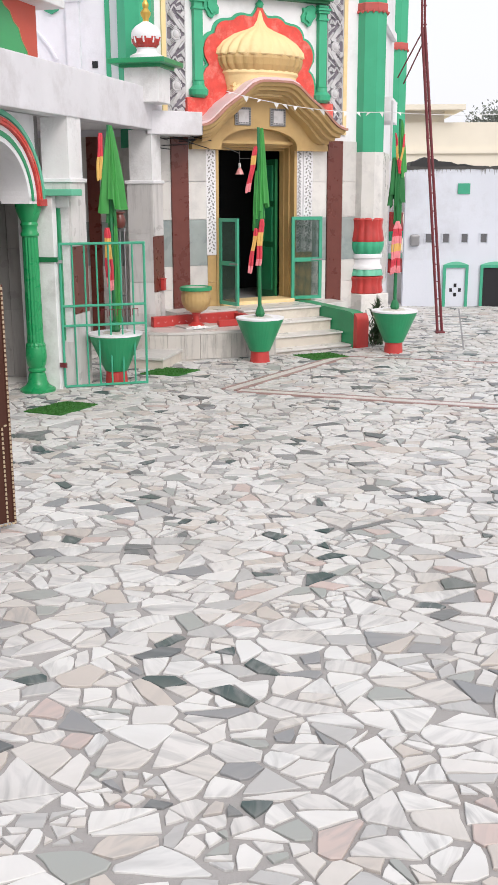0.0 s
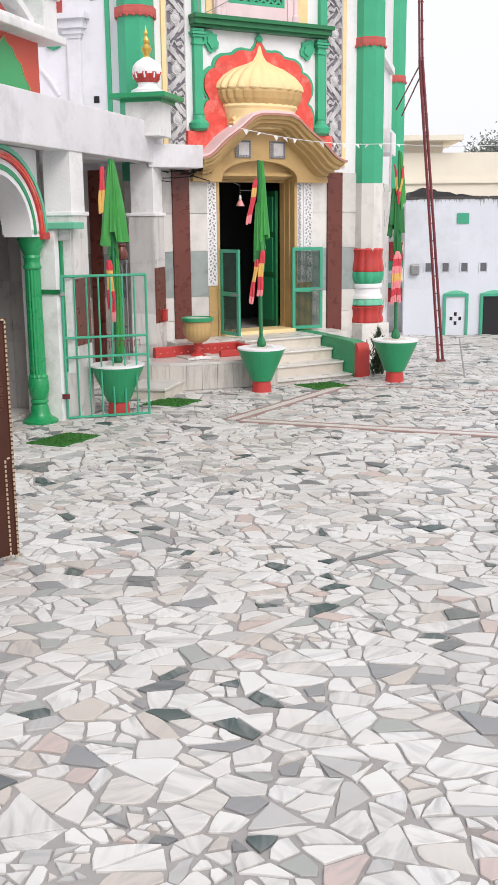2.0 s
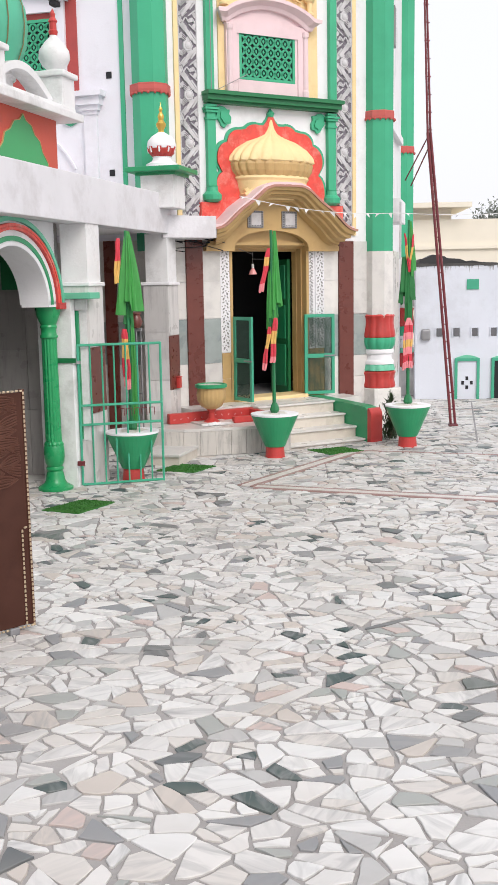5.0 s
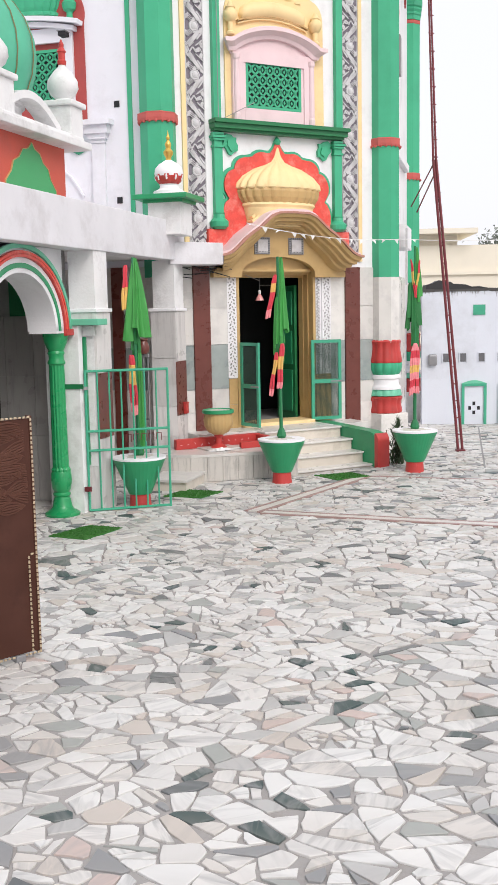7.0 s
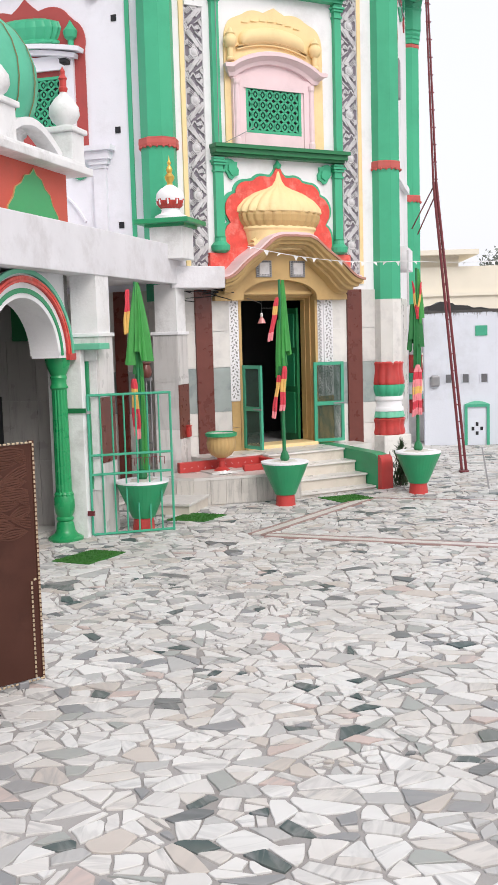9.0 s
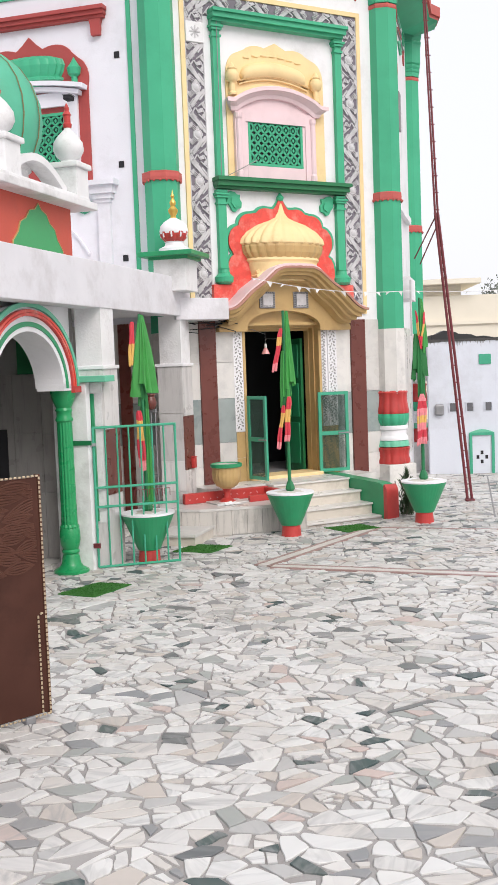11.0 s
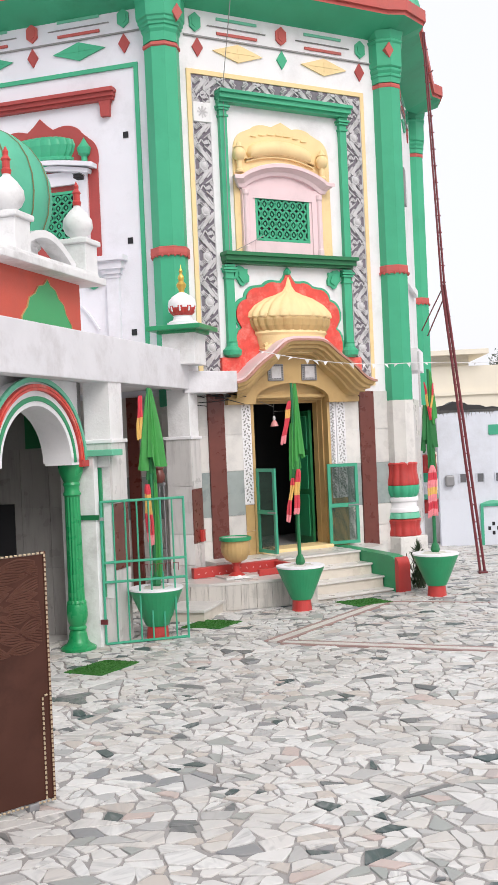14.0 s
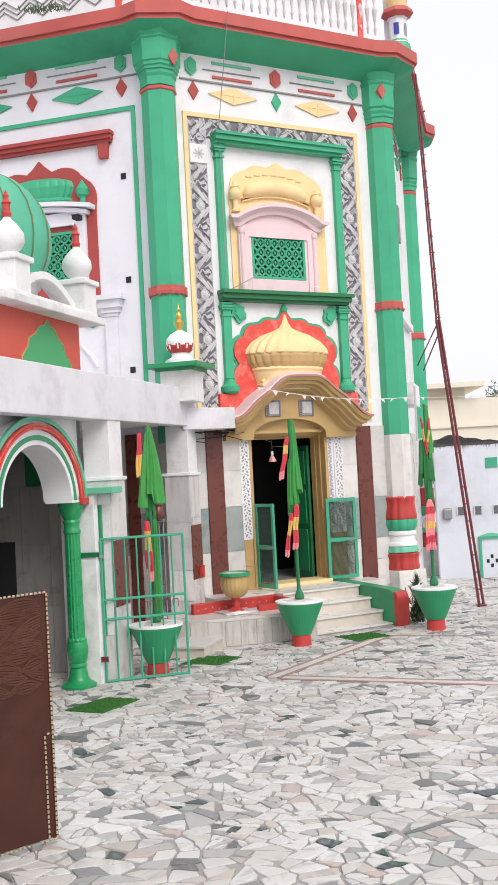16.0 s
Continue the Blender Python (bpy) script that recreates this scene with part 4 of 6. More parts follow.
# ---- parapet of the upper terrace ----
for k in (0, 1, 7):
    para = part("parapet", on_face(B(-SIDE + 0.1, SIDE - 0.1, -0.28, -0.16, 10.2, 11.6), k), WHITE, tower, "white terrace parapet")
    mold = bmesh.new()
    if k == 0:
        for i in range(26):
            x = -2.0 + i * 0.16
            lathe(mold, [(0.012, 10.4), (0.03, 10.5), (0.012, 10.58), (0.035, 10.75), (0.05, 10.85), (0.012, 10.95), (0.03, 11.1)], 8, at=(x, -0.29, 0))
    else:
        for j in range(3):
            x = -2.1
            zz = 10.42 + j * 0.09
            while x < 2.1:
                bar(mold, x + 0.12, zz + 0.07, 0.3, 0.018, 35, -0.30, -0.27)
                bar(mold, x + 0.36, zz + 0.07, 0.3, 0.018, -35, -0.30, -0.27)
                x += 0.48
    part("moulding", on_face(mold, k), RELIEFWHITE if k == 0 else GREY, para)
    part("red_post", on_face(B(1.62, 1.72, -0.31, -0.15, 10.2, 11.7), k), RED, para, "red painted post")
mx, my = oct8[0]
mn = Vector((mx, my - HALF, 0)).normalized()
mx, my = mx + mn.x * 0.3 + 0.2, my + mn.y * 0.3
mina = part("corner_turret", L([(0.2, 10.2), (0.2, 10.32), (0.16, 10.34), (0.16, 10.75), (0.2, 10.77)], 8, at=(mx, my, 0)), WHITE, tower, "small painted corner turret")
part("turret_base", L([(0.24, 10.13), (0.2, 10.3), (0.18, 10.36)], 8, at=(mx, my, 0)), SEAGREEN, mina)
part("turret_eave", L([(0.16, 10.75), (0.3, 10.85), (0.28, 10.92), (0.18, 10.97)], 8, at=(mx, my, 0)), BRICKRED, mina)
part("turret_dome", L([(0.17, 10.97), (0.2, 11.1), (0.2, 11.3), (0.1, 11.45), (0, 11.55)], 12, at=(mx, my, 0)), YELLOW, mina)
part("blue_panel", L([(0.166, 10.44), (0.166, 10.66)], 4, at=(mx, my, 0), arc=34, turn=206), BLUE, mina, "narrow blue painted window")
part("grey_panel", L([(0.166, 10.44), (0.166, 10.66)], 4, at=(mx, my, 0), arc=34, turn=282), GREYMARBLE, mina, "narrow grey-green window")

# loose cable, camera and wires on the walls
part("cable", R((-1.3, -0.72, 10.1), (-1.27, -0.12, 8.35), 0.007, 5), GREY, tower, "loose cable")
part("cable", R((-1.27, -0.12, 8.35), (-1.3, -0.17, 5.66), 0.007, 5), GREY, tower, "loose cable")
part("cable", R((-1.3, -0.17, 5.6), (-0.6, -0.12, 5.95), 0.006, 5), GREY, tower, "loose cable")
wires = bmesh.new()
wq = random.Random(2)
for i in range(14):
    a = Vector((wq.uniform(-2.2, -1.45), -0.1, wq.uniform(3.14, 3.32)))
    b = a + Vector((wq.uniform(0.15, 0.45), wq.uniform(-0.25, 0.02), wq.uniform(-0.12, 0.08)))
    rod(wires, a, b, 0.008, 5)
tagged(part("wire_tangle", wires, DARK, tower, "tangle of dark wires"), kind="stuff")
cctv = thing("security_camera", TOWER @ LF @ pose(Lx(1.52), -0.32, 6.92), "small black bullet camera on a bracket", "camera")
part("body", B(-0.03, 0.09, -0.09, 0.08, -0.035, 0.035, 0.012), DARK, cctv)
part("hood_plate", B(-0.04, 0.1, -0.1, 0.08, 0.035, 0.045), STEEL, cctv)
part("bracket", R((0.0, 0.08, 0), (-0.02, 0.32, 0.1), 0.018, 6), STEEL, cctv)

# ---- steps, platform and flank wall ----
plat = thing("platform", TOWER, "veined marble platform beside the entrance steps", "platform", kind="structure")
outl = [(-2.95, 0), (-2.95, -1.05), (-2.56, -1.43), (-2.33, -1.53), (-0.93, -1.86), (-0.93, 0)]
part("platform_core", Pl(outl, 0, 0.39), MARBLE, plat)
part("platform_top", Pl([(x, y - 0.02 if y < 0 else y) for x, y in outl], 0.39, 0.43), MARBLE, plat)
edge = [Vector(p) for p in outl[1:5]]
for a, b in zip(edge, edge[1:]):
    n = max(1, round((b - a).length / 0.24))
    d = (b - a).normalized()
    ang = math.degrees(math.atan2(d.y, d.x))
    for i in range(n):
        p = a + (b - a) * i / n
        part("facing_slab", B(0.004, (b - a).length / n - 0.004, -0.018, 0, 0.02, 0.385, m=pose(p.x, p.y, 0, 0, 0, ang)), VEINED, plat)
steps = thing("entrance_steps", TOWER, "marble entrance steps rising to the doorway", "steps", kind="structure")
for y, z0, z1 in ((-1.74, 0, 0.06), (-1.5, 0.06, 0.24), (-1.18, 0.24, 0.42), (-0.85, 0.42, 0.6)):
    part("riser", B(-0.93, 0.56, y + 0.02, 0, z0, z1 - 0.03), BUFF, steps)
    part("tread", B(-0.93, 0.57, y - 0.012, min(0, y + 0.42), z1 - 0.03, z1, 0.006), MARBLE, steps)
part("landing", B(-2.0, 1.3, -0.6, 0, 0.3, 0.603), MARBLE, steps)
flank = thing("flank_wall", TOWER, "low green wall with red rounded end beside the steps", "wall", kind="structure")
prof = [(-0.02, 0), (-1.8, 0), (-1.8, 0.5), (-1.74, 0.56), (-1.6, 0.58), (-0.02, 0.62)]
side = bmesh.new()
slab(side, prof, 0.575, 0.79)
bmesh.ops.transform(side, matrix=Matrix(((0, 1, 0, 0), (1, 0, 0, 0), (0, 0, 1, 0), (0, 0, 0, 1))), verts=side.verts)
part("body", side, GREEN, flank)
endp = bmesh.new()
slab(endp, [(-1.8, 0), (-1.9, 0), (-1.9, 0.42)] + arc(-1.8, 0.42, 0.1, 0.14, 170, 95, 6) + [(-1.8, 0.55)], 0.57, 0.795)
bmesh.ops.transform(endp, matrix=Matrix(((0, 1, 0, 0), (1, 0, 0, 0), (0, 0, 1, 0), (0, 0, 0, 1))), verts=endp.verts)
part("rounded_end", endp, DARKRED, flank, "red painted rounded end")

# ---- veranda ----
ver = thing("veranda", VER, "white veranda with marble-clad piers and a striped arch", "veranda", kind="structure")
part("fascia", B(-0.25, 0.02, -7.0, 0.9, 3.36, 3.95, 0.012), FASCIA, ver, "thick whitewashed roof fascia with peeling patches")
part("roof_slab", B(-5.0, -0.25, -7.0, 0.95, 3.4, 3.6), WHITE, ver)
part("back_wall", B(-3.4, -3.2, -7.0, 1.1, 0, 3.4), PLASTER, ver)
# two unseen walls, added to keep light out of the veranda
part("unseen_end_wall", B(-3.2, -0.3, -7.2, -7.0, 0, 3.4), PLASTER, ver)
part("unseen_front_wall", B(-0.62, -0.3, -7.0, -5.3, 0, 3.4), WHITE, ver)
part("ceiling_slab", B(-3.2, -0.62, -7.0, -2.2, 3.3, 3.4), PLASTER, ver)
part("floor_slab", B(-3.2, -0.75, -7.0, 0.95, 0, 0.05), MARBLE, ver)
# inner cladding uses the marble darkened for shade
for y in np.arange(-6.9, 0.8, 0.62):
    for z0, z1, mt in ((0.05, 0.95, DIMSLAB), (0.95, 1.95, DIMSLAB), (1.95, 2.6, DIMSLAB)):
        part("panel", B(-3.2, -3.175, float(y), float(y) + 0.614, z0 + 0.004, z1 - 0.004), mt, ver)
part("inner_wall", B(-3.2, -0.62, -2.2, -2.05, 0.05, 3.4), PLASTER, ver, "grey plastered cross wall clad in marble below, both coloured darker for shade")
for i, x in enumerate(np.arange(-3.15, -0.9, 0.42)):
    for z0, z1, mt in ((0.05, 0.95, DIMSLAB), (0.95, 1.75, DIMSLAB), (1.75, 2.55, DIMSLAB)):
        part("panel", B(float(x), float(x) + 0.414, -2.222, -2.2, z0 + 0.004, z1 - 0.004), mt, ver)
part("green_shutter", B(-1.35, -1.12, -2.27, -2.2, 2.55, 3.3), DEEP, ver, "dark green shutter")
# thin near-black sheet on the wall stands for the doorway's shade
part("doorway_shade", B(-2.75, -1.58, -2.235, -2.215, 0.05, 1.81), DARK, ver, "doorway drawn as a near-black sheet, its shade in the colour")


def pier(y, w, name="pier", niche=False):
    p = part(name, B(-w, 0.0, y, y + 0.4, 2.62, 3.36), WEATHERED, ver, "square pier clad in white marble")
    part("cap_ledge", B(-w - 0.07, 0.04, y - 0.05, y + 0.45, 2.58, 2.63, 0.008), WHITE, p)
    part("core", B(-w - 0.02, -0.01, y - 0.01, y + 0.42, 0, 2.58), MARBLE, p)
    for z0, z1 in ((0.0, 0.62), (0.62, 1.1), (1.1, 1.85), (1.85, 2.58)):
        part("slab", B(-w - 0.035, 0.0, y - 0.03, y - 0.01, z0 + 0.003, z1 - 0.003), PIERSLAB, p)
    for z0, z1, mt in ((0.0, 0.95, PIERSLAB), (0.95, 1.8, MAROON), (1.8, 2.58, PIERSLAB)):
        part("slab", B(-0.01, 0.015, y - 0.028, y + 0.42, z0 + 0.003, z1 - 0.003), mt, p)
    return p


pier(-2.5, 0.36)
pier(0.44, 0.36)
# post between arch and pier, with a green lattice in a recess
post = part("arch_post", B(-0.62, -0.15, -2.72, -2.6, 0.0, 2.42, 0.006), WEATHERED, ver, "white post beside the arch")
part("post_ledge", B(-0.4, 0.14, -2.75, -2.45, 2.42, 2.5, 0.008), MINT, post, "mint ledge")
part("green_strap", B(-0.38, -0.1, -2.74, -2.72, 1.62, 1.68), DEEP, post)
part("recess_back", B(-0.24, -0.02, -2.537, -2.53, 0.6, 2.28), WEATHERED, post, "shallow recess")
part("recess_lintel", B(-0.25, 0.0, -2.578, -2.545, 2.28, 2.415), WEATHERED, post)
part("lattice", jali(-0.1, 0.0, 0.0, 1.65, 0.0, pose(-0.12, -2.545, 0.62)), GREEN, post, "green wire lattice")
part("latch", B(-0.13, -0.04, -2.75, -2.72, 0.3, 0.36), RUST, post)

# arch: bands on its court face, soffit below
AY, AZ, AK = -3.93, 2.36, 0.855      # middle, springing height, rise over half-width

def arch_band(r0, r1, x0, x1, z_ext=0.0):
    bm = bmesh.new()
    n = 36
    ri = [(AY + r0 * math.cos(math.pi * i / n), AZ + (r0 - 0.02) * AK * math.sin(math.pi * i / n)) for i in range(n + 1)]
    ro = [(AY + r1 * math.cos(math.pi * i / n), AZ + r1 * AK * math.sin(math.pi * i / n)) for i in range(n + 1)]
    for i in range(n):
        vs = []
        for x in (x0, x1):
            vs.append([bm.verts.new((x, *p)) for p in (ri[i], ri[i + 1], ro[i + 1], ro[i])])
        a, b = vs
        bm.faces.new(a[::-1])
        bm.faces.new(b)
        for q in range(4):
            w = (q + 1) % 4
            bm.faces.new((a[q], a[w], b[w], b[q]))
    bmesh.ops.remove_doubles(bm, verts=bm.verts, dist=1e-5)
    return bm


arch = part("arch", arch_band(0.82, 1.15, -0.64, -0.25), WHITE, ver, "white arch with mint, red and green painted bands")
for r0, r1, x1, mt, lb in ((1.145, 1.19, -0.215, MINT, "mint outer band"), (1.025, 1.095, -0.222, DARKRED, "red moulded band"), (1.028, 1.045, -0.205, RED, "red ridge"), (1.07, 1.09, -0.205, RED, "red ridge"), (0.885, 0.93, -0.235, GREEN, "green line")):
    part("band", arch_band(r0, r1, -0.252, x1), mt, arch, lb)
part("red_return", B(-0.27, -0.205, AY + 1.02, AY + 1.26, AZ - 0.06, AZ + 0.02), DARKRED, arch)
part("haunch", B(-0.62, -0.25, AY + 0.82, AY + 1.3, AZ - 0.03, AZ + 0.05), WHITE, arch)
spn = bmesh.new()
n = 18
for s in (1, -1):
    pts = [(AY + s * 1.15 * math.cos(math.pi / 2 * i / n), AZ + 1.15 * AK * math.sin(math.pi / 2 * i / n)) for i in range(n + 1)]
    pts += [(AY + s * 1.38, 3.38), (AY + s * 1.38, AZ)]
    pts.insert(n + 1, (AY, 3.38))
    a = [spn.verts.new((-0.64, *p)) for p in pts]
    b = [spn.verts.new((-0.42, *p)) for p in pts]
    spn.faces.new(a)
    spn.faces.new(b[::-1])
    for i in range(len(a)):
        j = (i + 1) % len(a)
        spn.faces.new((a[i], a[j], b[j], b[i]))
part("spandrel", spn, WHITE, arch)


def fluted_column(x, y):
    c = part("column", L([(0.108, 0.42), (0.104, 0.6), (0.100, 1.0), (0.096, 1.95), (0.096, 2.0)], 64, at=(x, y, 0), lobes=14, depth=0.1), VERGREEN, ver, "fluted green column with pot base", smooth=True)
    part("base", L([(0.225, 0), (0.225, 0.04), (0.2, 0.055), (0.15, 0.085), (0.122, 0.13), (0.112, 0.2), (0.096, 0.25), (0.112, 0.27), (0.112, 0.29), (0.096, 0.31), (0.120, 0.36), (0.132, 0.45), (0.128, 0.55), (0.112, 0.59)], 32, at=(x, y, 0)), VERGREEN, c, smooth=True)
    part("petal_ring", L([(0.120, 0.57), (0.124, 0.6), (0.104, 0.63)], 48, at=(x, y, 0), lobes=16, depth=0.1), VERGREEN, c)
    part("capital", L([(0.096, 1.93), (0.112, 1.95), (0.112, 1.97), (0.096, 2.0), (0.096, 2.05), (0.108, 2.08), (0.096, 2.11), (0.120, 2.16), (0.152, 2.24), (0.160, 2.3), (0.160, 2.33)], 32, at=(x, y, 0)), VERGREEN, c, smooth=True)


fluted_column(-0.4, AY + 1.08)
fluted_column(-0.4, AY - 1.08)
# link slab from veranda to tower
linkw = thing("eave_slab", TOWER, "whitewashed eave slab between veranda and shrine front", "eave", kind="structure")
part("slab", B(-2.45, -1.52, -0.66, -0.02, 3.3, 3.64, 0.01), FASCIA, linkw)
# pedestal with gilded finial on the parapet
ped = thing("parapet_finial", VER @ pose(0.0, 0.36, 3.95) @ Matrix.Scale(0.9, 4), "white lotus bulb with gilded finial on a green-capped pedestal", "ornament")
part("pedestal", B(-0.3, 0.28, -0.28, 0.3, -0.25, 0.3, 0.012), WEATHERED, ped)
part("cap", B(-0.5, 0.46, -0.48, 0.48, 0.33, 0.41, 0.012), GREEN, ped, "green cap slab")
part("cap_neck", B(-0.36, 0.34, -0.34, 0.36, 0.28, 0.34), GREEN, ped)
part("bulb_base", L([(0.3, 0.4), (0.27, 0.44), (0.27, 0.48), (0.17, 0.53), (0.15, 0.58), (0.17, 0.6)], 28, at=(-0.01, 0.01, 0)), WHITE, ped, smooth=True)
part("red_petals", L([(0.15, 0.6), (0.2, 0.64), (0.235, 0.7), (0.245, 0.76)], 64, at=(-0.01, 0.01, 0), lobes=9, depth=0.08), DARKRED, ped, "dark red petal band")
part("bulb", L([(0.235, 0.73), (0.245, 0.78), (0.23, 0.86), (0.17, 0.93), (0.09, 0.98), (0.06, 1.0)], 28, at=(-0.01, 0.01, 0)), WHITE, ped, smooth=True)
pet = bmesh.new()
for i in range(9):
    a = math.tau * i / 9
    lathe(pet, [(0.0, 0.03), (0.014, 0.04), (0.022, 0.09), (0.022, 0.14)], 6, at=(-0.01 + 0.222 * math.cos(a), 0.01 + 0.225 * math.sin(a), 0.63))
tagged(part("petal_gap", pet, WHITE, ped), kind="stuff")
part("spire", L([(0.1, 0.97), (0.05, 1.0), (0.045, 1.04), (0.08, 1.1), (0.085, 1.14), (0.04, 1.2), (0.055, 1.25), (0.05, 1.28), (0.02, 1.33), (0.035, 1.37), (0.012, 1.42), (0, 1.5)], 18, at=(-0.01, 0.01, 0)), BRASS, ped, "gilded spire", smooth=True)

# ---- kiosk with green dome on the veranda roof ----
kio = thing("roof_kiosk", VER @ pose(-0.45, -2.28, 3.6), "domed roof kiosk with red walls and white minarets", "kiosk")
W = 2.1
part("wall", B(-W, 0, -W, 0, 0, 1.08), KIOSKRED, kio, "weathered red wall")
og = [(-0.9 + (x + 0.9) * 1.15, z) for x, z in [(-1.5, 0.0), (-1.47, 0.5), (-1.35, 0.62), (-1.3, 0.74), (-1.18, 0.8), (-1.1, 0.9), (-0.98, 0.93), (-0.9, 1.01), (-0.84, 0.94), (-0.73, 0.9), (-0.66, 0.8), (-0.55, 0.74), (-0.5, 0.62), (-0.38, 0.5), (-0.3, 0.0)]]
ogb = S(og, 0.0, 0.012)
bmesh.ops.transform(ogb, matrix=Matrix(((0, 1, 0, 0), (1, 0, 0, 0), (0, 0, 1, 0), (0, 0, 0, 1))), verts=ogb.verts)
ogp = part("ogee_panel", ogb, MEADOW, kio, "green cusped painted panel")
rim = band(bmesh.new(), og, 0.01, 0.0, 0.018)
bmesh.ops.transform(rim, matrix=Matrix(((0, 1, 0, 0), (1, 0, 0, 0), (0, 0, 1, 0), (0, 0, 0, 1))), verts=rim.verts)
part("rim", rim, GOLD, ogp)
part("eave", B(-W - 0.27, 0.27, -W - 0.27, 0.27, 1.06, 1.155, 0.012), WEATHERED, kio, "white overhanging eave slab")
part("eave_top", B(-W - 0.2, 0.2, -W - 0.2, 0.2, 1.15, 1.22, 0.02), WEATHERED, kio)
DX, DY = -0.76, -W / 2                   # middle of the dome
part("drum", L([(0.66, 1.22), (0.66, 1.42), (0.7, 1.44), (0.7, 1.5)], 32, at=(DX, DY, 0)), WEATHERED, kio)
prof = [(r * 1.12, 1.48 + (z - 1.48) * 1.07) for r, z in [(0.6, 1.48), (0.68, 1.6), (0.745, 1.78), (0.77, 1.98), (0.755, 2.18), (0.69, 2.38), (0.58, 2.55), (0.42, 2.69), (0.25, 2.78), (0.12, 2.84), (0.07, 2.9)]]
part("dome", L(prof, 96, at=(DX, DY, 0), lobes=14, depth=0.03), DOMEGREEN, kio, "green ribbed onion dome", smooth=True)
for i in range(14):
    a = math.tau * (i + 0.5) / 14
    rib = bmesh.new()
    loops = [[rib.verts.new((DX + (r * 0.985 + dr) * math.cos(a) - q * math.sin(a), DY + (r * 0.985 + dr) * math.sin(a) + q * math.cos(a), z)) for dr, q in ((0.0, -0.009), (0.012, 0.0), (0.0, 0.009))] for r, z in prof[:-1]]
    for lo, hi in zip(loops, loops[1:]):
        for q in range(2):
            rib.faces.new((lo[q], lo[q + 1], hi[q + 1], hi[q]))
    part("rib", rib, RUSTED, kio, "brown painted rib line")
part("finial", L([(0.08, 2.97), (0.17, 2.96), (0.2, 3.04), (0.1, 3.14), (0.06, 3.18), (0.14, 3.28), (0.15, 3.36), (0.06, 3.46), (0.05, 3.5), (0.1, 3.58), (0.03, 3.68), (0, 3.95)], 20, at=(DX, DY, 0)), BRASS, kio, "gilded finial", smooth=True)
for sx in (0, 1):
    for sy in (0, 1):
        cx, cy = -0.05 - sx * (W - 0.1), 0.14 - sy * (W - 0.3)
        b = part("minaret", B(cx - 0.18, cx + 0.18, cy - 0.18, cy + 0.18, 1.22, 1.6, 0.01), WEATHERED, kio, "white corner minaret with bulb")
        part("ledge", B(cx - 0.22, cx + 0.22, cy - 0.22, cy + 0.22, 1.6, 1.67, 0.015), WEATHERED, b)
        part("bulb", L([(0.12, 1.57), (0.1, 1.61), (0.16, 1.66), (0.2, 1.74), (0.19, 1.84), (0.12, 1.94), (0.05, 2.01), (0.035, 2.06)], 28, at=(cx, cy, 0.1)), WEATHERED, b, smooth=True)
        part("spike", L([(0.05, 2.03), (0.06, 2.08), (0.045, 2.1), (0.045, 2.18), (0.06, 2.2), (0.03, 2.25), (0.035, 2.29), (0, 2.36)], 12, at=(cx, cy, 0.1)), DARKRED, b, "red spike")
ah = [(-W + 0.35 + (W - 0.7) * (i / 20), 1.2 + 0.28 * math.sin(math.pi * i / 20)) for i in range(21)]
ab = band(bmesh.new(), ah[::-1], -0.09, -0.1, 0.12)
bmesh.ops.transform(ab, matrix=Matrix(((0, 1, 0, 0), (1, 0, 0, 0), (0, 0, 1, 0), (0, 0, 0, 1))), verts=ab.verts)
part("arched_crest", ab, WEATHERED, kio, "white curved crest between the minarets")

# ---- metal gate ----
GW, GH = 1.07, 1.85
gate = thing("metal_gate", pose(-2.31, 10.07, 0, 0, 0, math.degrees(math.atan2(0.36, 1.01))), "sea-green steel bar gate standing open", "gate")
fr = bmesh.new()
for a, b in (((0, 0, 0.03), (0, 0, GH)), ((GW, 0, 0.0), (GW, 0, GH)), ((0, 0, GH - 0.015), (GW, 0, GH - 0.015)), ((0, 0, 0.03), (GW, 0, 0.03)), ((0, 0, 1.06), (GW, 0, 1.06)), ((0, 0, 0.81), (GW, 0, 0.81))):
    rod(fr, a, b, 0.017, 6)
part("frame", fr, GATEGREEN, gate)
for i in range(1, 7):
    x = GW * i / 7
    part("bar", R((x, 0, 0.03), (x, 0, GH - 0.02), 0.012, 6), GATEGREEN, gate)
scroll = bmesh.new()
for i in range(5):
    x = 0.5 + i * 0.1
    for a, b in (((x, 0.92), (x, 1.0)), ((x, 1.0), (x + 0.07, 1.0)), ((x + 0.07, 1.0), (x + 0.07, 0.9))):
        rod(scroll, (a[0], -0.012, a[1]), (b[0], -0.012, b[1]), 0.005, 5)
part("scrollwork", scroll, RUST, gate, "thin rusty scrollwork")
part("hinge", B(-0.05, 0.03, -0.03, 0.03, 1.6, 1.64), STEEL, gate)
part("hinge", B(-0.05, 0.03, -0.03, 0.03, 0.3, 0.34), STEEL, gate)


